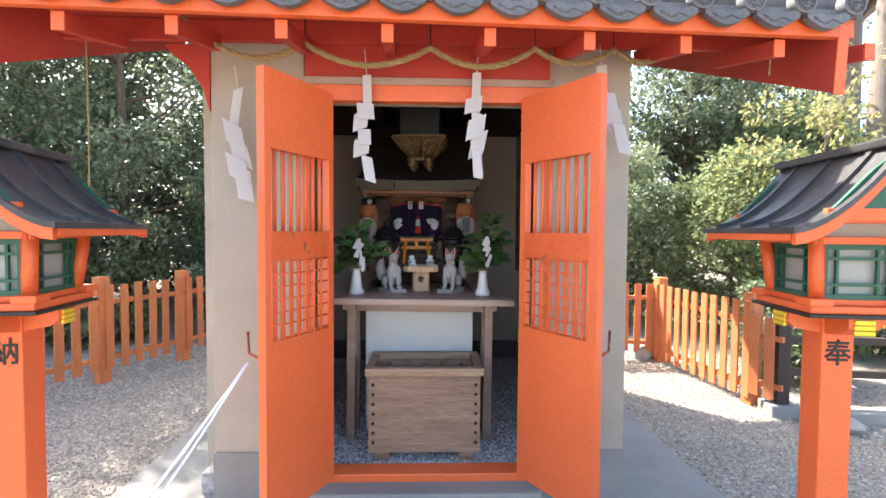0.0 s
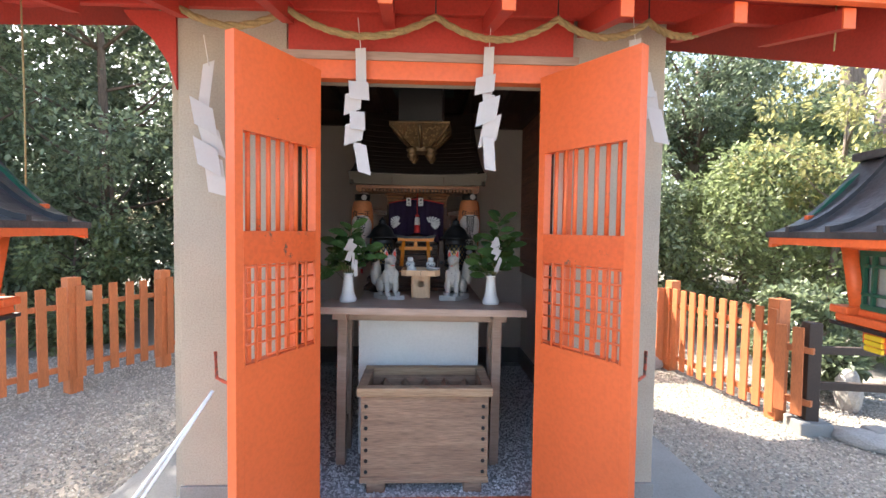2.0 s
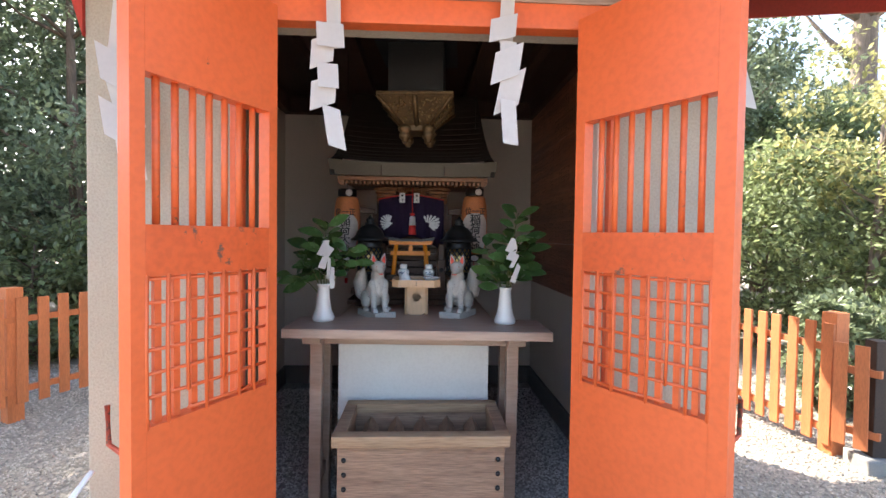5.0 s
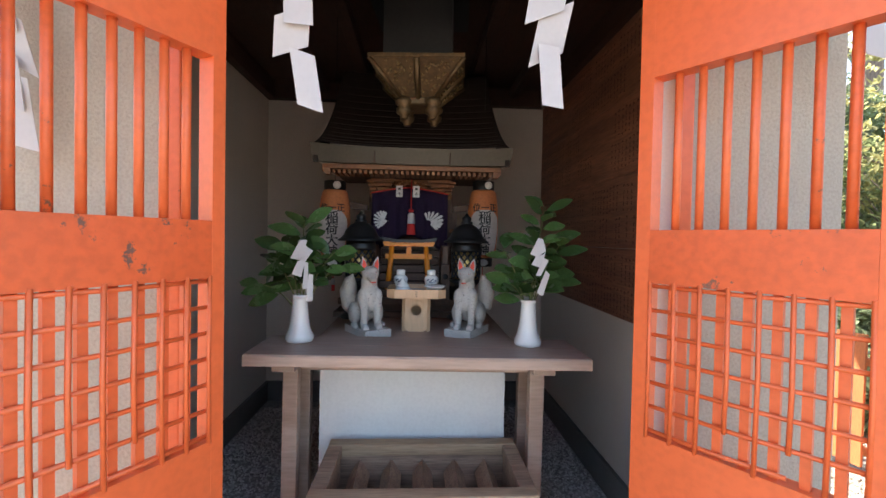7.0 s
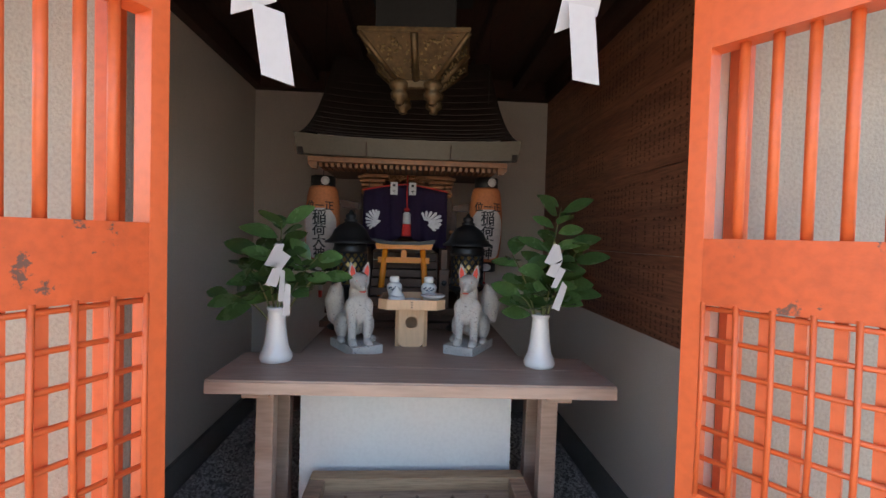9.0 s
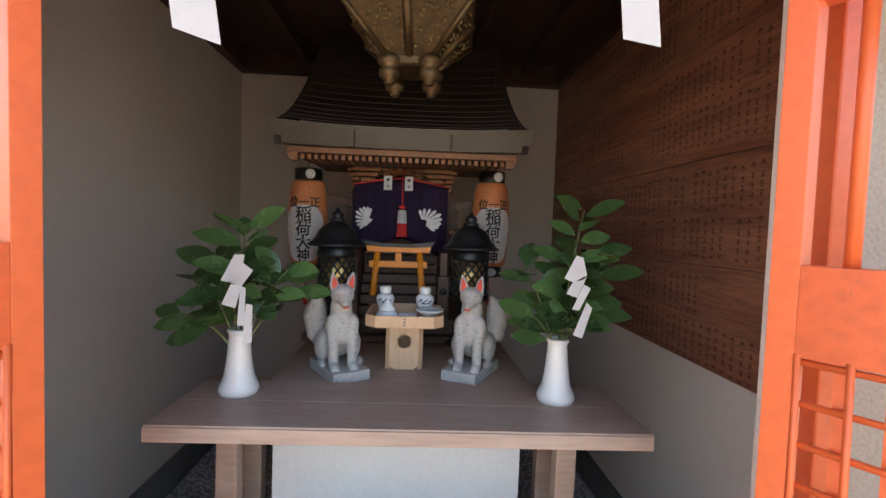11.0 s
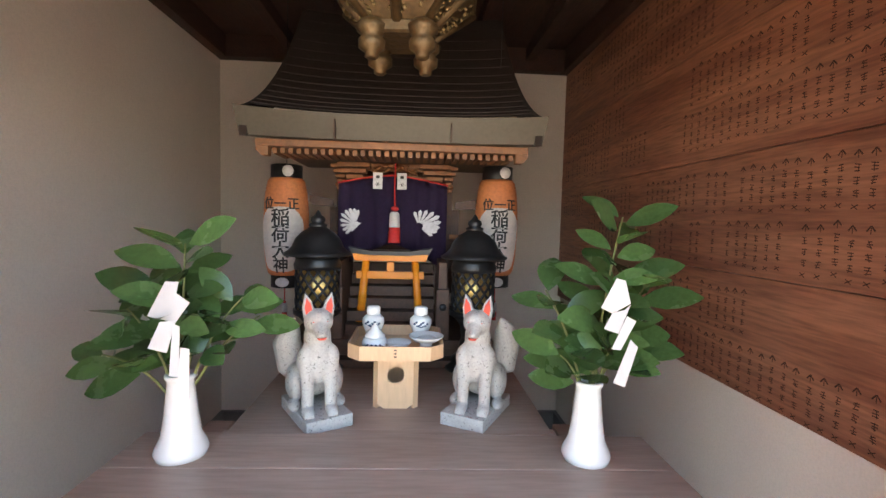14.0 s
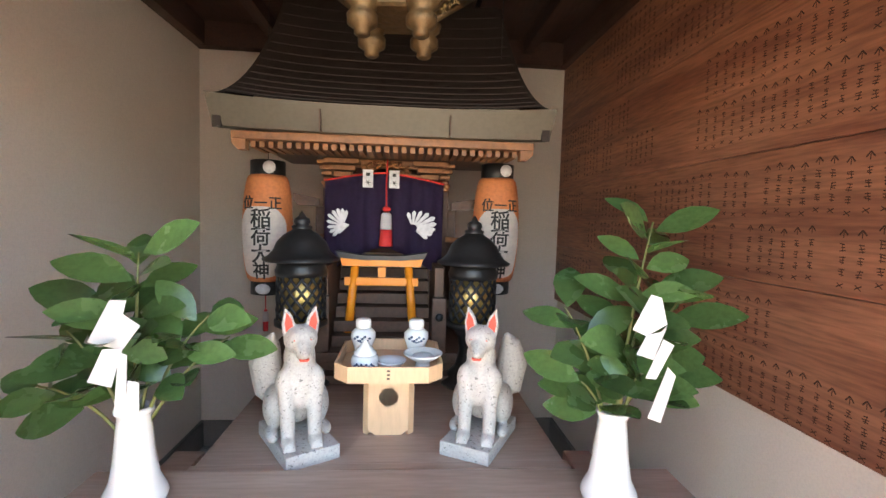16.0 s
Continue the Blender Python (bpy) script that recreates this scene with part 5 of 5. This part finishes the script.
def rock(loc, s, seed, label):
    bm = bmesh.new()
    bmesh.ops.create_icosphere(bm, subdivisions=3, radius=1)
    for v in bm.verts:
        v.co *= 1 + 0.22 * noise.noise(v.co * 1.4 + Vector((seed, 0, 0)))
        v.co = Vector((v.co.x * s[0], v.co.y * s[1], v.co.z * s[2]))
    t = tagged(part("boundary_stone", bm, STONE), label, "stone")
    t.matrix_basis = pose(*loc, 0, 0, seed * 40)
rock((2.42, 2.72, 0.05), (0.13, 0.1, 0.1), 1, "pale rough stone at the foot of the fence")
rock((3.45, 1.55, 0.15), (0.10, 0.09, 0.22), 2, "upright grey boundary stone beside the rail fence")
rock((3.0, 0.95, 0.03), (0.22, 0.12, 0.07), 3, "low pale stone by the kerb")


# ---- gravel ----
def pebbles(name, n, region, z, size, material, label, parent=None, seed=1):
    rng = np.random.default_rng(seed)
    base = np.array([(1, 0, 0), (-1, 0, 0), (0, 1, 0), (0, -1, 0), (0, 0, 0.75), (0, 0, -0.6)], float)
    tri = np.array([(0, 2, 4), (2, 1, 4), (1, 3, 4), (3, 0, 4), (2, 0, 5), (1, 2, 5), (3, 1, 5), (0, 3, 5)])
    pts = []
    while len(pts) < n:
        p = region(rng)
        if p is not None:
            pts.append(p)
    pts = np.array(pts)
    s = rng.uniform(size[0], size[1], (n, 1, 1)) * rng.uniform(0.6, 1.2, (n, 1, 3)) 
    th = rng.uniform(0, 6.28, n)
    b = base[None] * s + rng.normal(0, size[0] * 0.18, (n, 6, 3))
    c, sn = np.cos(th)[:, None], np.sin(th)[:, None]
    v = np.stack([b[..., 0] * c - b[..., 1] * sn + pts[:, 0:1], b[..., 0] * sn + b[..., 1] * c + pts[:, 1:2], b[..., 2] + z], -1).reshape(-1, 3)
    f = (tri[None] + (np.arange(n) * 6)[:, None, None]).reshape(-1, 3)
    me = bpy.data.meshes.new(name)
    me.from_pydata(v.tolist(), [], f.tolist())
    me.materials.append(material)
    return tagged(part(name, me, material), label, "gravel", kind="stuff")
def outside(rng):
    x, y = rng.uniform(-4.2, 4.2), rng.uniform(-1.6, 3.4) 
    if -1.62 < x < 1.55 and -0.75 < y < 3.0:
        return None
    return (x, y)
def inside(rng):
    return (rng.uniform(XL + 0.03, XR - 0.03), rng.uniform(0.07, 2.2) ** 1.0)
pebbles("gravel", 75000, outside, 0.004, (0.006, 0.014), PEBBLE, "loose pale brown gravel on the ground", seed=1)
pebbles("white_gravel", 22000, inside, FLOOR + 0.004, (0.005, 0.010), WPEBBLE, "loose white gravel on the hall floor", seed=2)


# ---- trees and shrubs ----
def leaf_cloud(name, clumps, per, size, material, seed, flat=0.5):
    """Many small pointed leaves scattered round clump centres (x, y, z, radius)."""
    rng = np.random.default_rng(seed)
    C = np.array(clumps)
    n = len(C) * per
    idx = np.repeat(np.arange(len(C)), per)
    d = rng.normal(0, 1, (n, 3))
    d /= np.linalg.norm(d, axis=1)[:, None]
    rad = rng.uniform(0.25, 1.0, n) ** 0.5
    p = C[idx, :3] + d * (rad * C[idx, 3])[:, None] * np.array([1, 1, 0.75])
    a = d + rng.normal(0, 0.7, (n, 3)) + np.array([0, 0, -0.25])
    a /= np.linalg.norm(a, axis=1)[:, None]
    up = rng.normal(0, flat, (n, 3)) + np.array([0, 0, 1.0])
    s = np.cross(a, up)
    s /= np.linalg.norm(s, axis=1)[:, None] + 1e-9
    L = rng.uniform(0.7, 1.3, n)[:, None] * size
    w = s * L * 0.26
    nn = np.cross(s, a)
    v = np.stack([p, p + a * L * 0.45 + w + nn * L * 0.06, p + a * L, p + a * L * 0.45 - w + nn * L * 0.06], 1).reshape(-1, 3)
    k = (np.arange(n) * 4)[:, None]
    f = np.concatenate([k + np.array([[0, 1, 2]]), k + np.array([[0, 2, 3]])])
    me = bpy.data.meshes.new(name)
    me.from_pydata(v.tolist(), [], f.tolist())
    me.materials.append(material)
    return me


def tree(loc, h, r, crown_z, seed, label, fol, bark, trunk=0.10, clumps=70, per=130, size=0.10, lean=(0, 0), name="tree", squash=1.0):
    rnd = random.Random(seed)
    t = thing(name, pose(*loc, 0, 0, 0), label, "tree" if name == "tree" else "shrub")
    pts = [Vector((lean[0] * u + 0.06 * math.sin(3 * u + seed), lean[1] * u + 0.05 * math.cos(4 * u + seed), -0.1 + h * 0.9 * u)) for u in [i / 10 for i in range(11)]]
    part("trunk", tube(pts, [trunk * (1.2 - 0.95 * i / 10) for i in range(11)], 10), bark, t)
    cl, lb = [], bmesh.new()
    for k in range(clumps):
        u = rnd.random()
        z = crown_z + (h - crown_z) * u
        a = rnd.uniform(0, 6.28)
        prof = math.sin(math.pi * min(1, 0.12 + 0.80 * u)) ** 0.6
        q = r * prof * math.sqrt(rnd.uniform(0.15, 1.0))
        cr = rnd.uniform(0.16, 0.34) * r
        ci = min(10, int(10 * max(0, z / (h * 0.9)) * 0.9))
        base = pts[ci]
        c = Vector((base.x + q * math.cos(a), base.y + q * math.sin(a) * squash, z))
        cl.append((c.x, c.y, c.z, cr))
        if k % 3 == 0:
            tube([base, base * 0.45 + c * 0.55 + Vector((0, 0, -0.05 * r)), c], [trunk * 0.32, trunk * 0.18, trunk * 0.05], 5, lb)
    tagged(part("limb", lb, bark, t), kind="stuff")
    tagged(part("crown", leaf_cloud("crown", cl, per, size, fol, seed), fol, t), kind="stuff")
    return t
# evergreen wood to the far left
tree((-4.6, 4.7, 0), 6.3, 1.8, 0.7, 1, "dense glossy evergreen tree behind the fence", FOL, BARK, 0.09, 110, 190, 0.085)
tree((-6.2, 4.0, 0), 5.6, 1.6, 0.3, 2, "bushy green tree behind the fence", FOL, BARK, 0.09, 130, 160, 0.085)
tree((-3.0, 5.6, 0), 3.6, 1.2, 0.5, 3, "pale green broadleaf tree beyond the fence", FOL, BARKP, 0.07, 90, 160, 0.085)
tree((-8.5, 7.5, 0), 8.0, 2.8, 1.5, 4, "tall dark evergreen tree in the wood", FOLD, BARK, 0.2, 140, 190, 0.16)
tree((-5.2, 9.5, 0), 9.0, 2.8, 1.2, 5, "tall dark evergreen tree in the wood", FOLD, BARK, 0.2, 140, 190, 0.16)
tree((-11.5, 5.5, 0), 8.0, 3.0, 1.0, 6, "tall dark evergreen tree in the wood", FOLD, BARK, 0.2, 130, 180, 0.17)
tree((-1.5, 10.5, 0), 8.0, 2.6, 1.0, 7, "tall dark evergreen tree in the wood", FOLD, BARK, 0.2, 110, 160, 0.15)
tree((-5.6, 2.1, 0), 1.7, 0.9, 0.1, 8, "low pale green shrub behind the fence", FOLL, BARK, 0.03, 60, 150, 0.075, name="shrub")
tree((-4.2, 3.6, 0), 1.5, 0.75, 0.1, 9, "low pale green shrub behind the fence", FOLL, BARK, 0.03, 50, 150, 0.075, name="shrub")
tree((-2.55, 3.95, 0), 1.3, 0.6, 0.1, 10, "low green shrub at the fence end", FOLD, BARK, 0.03, 45, 150, 0.07, name="shrub")
for _i, (_x, _y, _h, _r) in enumerate(((-7.4, 6.4, 3.0, 1.5), (-9.6, 4.2, 3.0, 1.6), (-5.6, 7.4, 3.2, 1.5), (-3.6, 7.6, 3.0, 1.4), (-8.2, 2.4, 2.6, 1.4))):
    tree((_x, _y, 0), _h, _r, 0.05, 30 + _i, "dense evergreen undergrowth in the shade of the wood", FOLD, BARK, 0.05, 90, 150, 0.10, name="shrub")
# wood to the right
tree((2.3, 5.4, 0), 2.2, 1.0, 0.05, 40, "dense evergreen shrub behind the picket fence", FOL, BARK, 0.04, 70, 150, 0.08, name="shrub")
tree((7.6, 4.6, 0), 2.6, 1.5, 0.05, 41, "dense evergreen undergrowth beyond the rail fence", FOL, BARK, 0.05, 90, 150, 0.10, name="shrub")
tree((3.6, 8.0, 0), 3.4, 1.6, 0.05, 42, "dense evergreen undergrowth in the shade of the wood", FOLD, BARK, 0.05, 90, 150, 0.11, name="shrub")
tree((2.9, 4.9, 0), 2.6, 1.1, 0.2, 11, "dense green shrub behind the fence", FOL, BARK, 0.04, 80, 170, 0.075, name="shrub")
tree((4.4, 4.2, 0), 2.5, 1.1, 0.3, 12, "dense green shrub behind the fence", FOLL, BARK, 0.04, 80, 160, 0.08, name="shrub")
tree((4.7, 6.3, 0), 5.2, 1.3, 2.9, 13, "leaning dark trunked tree in the wood", FOLD, BARK, 0.15, 80, 150, 0.10, (0.5, 0.4))
tree((4.5, 3.1, 0), 3.5, 0.95, 1.7, 14, "slender pale tree with yellowing leaves", FOLY, BARKP, 0.06, 40, 60, 0.075, (0.5, 0.1))
tree((6.3, 6.0, 0), 3.6, 1.5, 0.5, 15, "green broadleaf tree in the wood", FOLL, BARK, 0.10, 100, 160, 0.10)
tree((5.4, 2.6, 0), 2.4, 1.1, 0.2, 16, "green shrub beyond the rail fence", FOLL, BARK, 0.04, 80, 150, 0.085, name="shrub")
tree((10.6, 8.0, 0), 14.0, 2.6, 8.5, 17, "tall cedar with pale stripped bark", FOLD, BARKP, 0.36, 70, 140, 0.14)
tree((12.0, 10.6, 0), 14.0, 2.6, 8.0, 18, "tall cedar with pale stripped bark", FOLD, BARKP, 0.42, 80, 140, 0.14)
tree((9.2, 10.5, 0), 6.0, 2.6, 0.6, 19, "tall dark evergreen tree in the wood", FOLD, BARK, 0.2, 130, 170, 0.15)
tree((4.6, 11.0, 0), 3.6, 2.2, 0.3, 20, "dark evergreen tree in the wood", FOLD, BARK, 0.2, 120, 160, 0.15)
tree((12.5, 5.0, 0), 4.5, 2.6, 0.4, 21, "tall dark evergreen tree in the wood", FOLD, BARK, 0.2, 110, 160, 0.15)
tree((3.55, 0.35 + 1.75, 0), 0.9, 0.45, 0.08, 22, "low green shrub beyond the rail fence", FOL, BARK, 0.02, 40, 130, 0.07, name="shrub")

for _x, _y, _a, _b in ((-1.44, -0.30, 2.30, 1.40), (1.50, -0.30, 2.30, 2.12)):
    tagged(part("eave_string", tube([(_x, _y, _a), (_x + 0.004, _y, (_a + _b) / 2), (_x, _y, _b)], 0.003, 6), ROPE), "thin faded cord hanging from the eave", "cord", "cords under the eave")
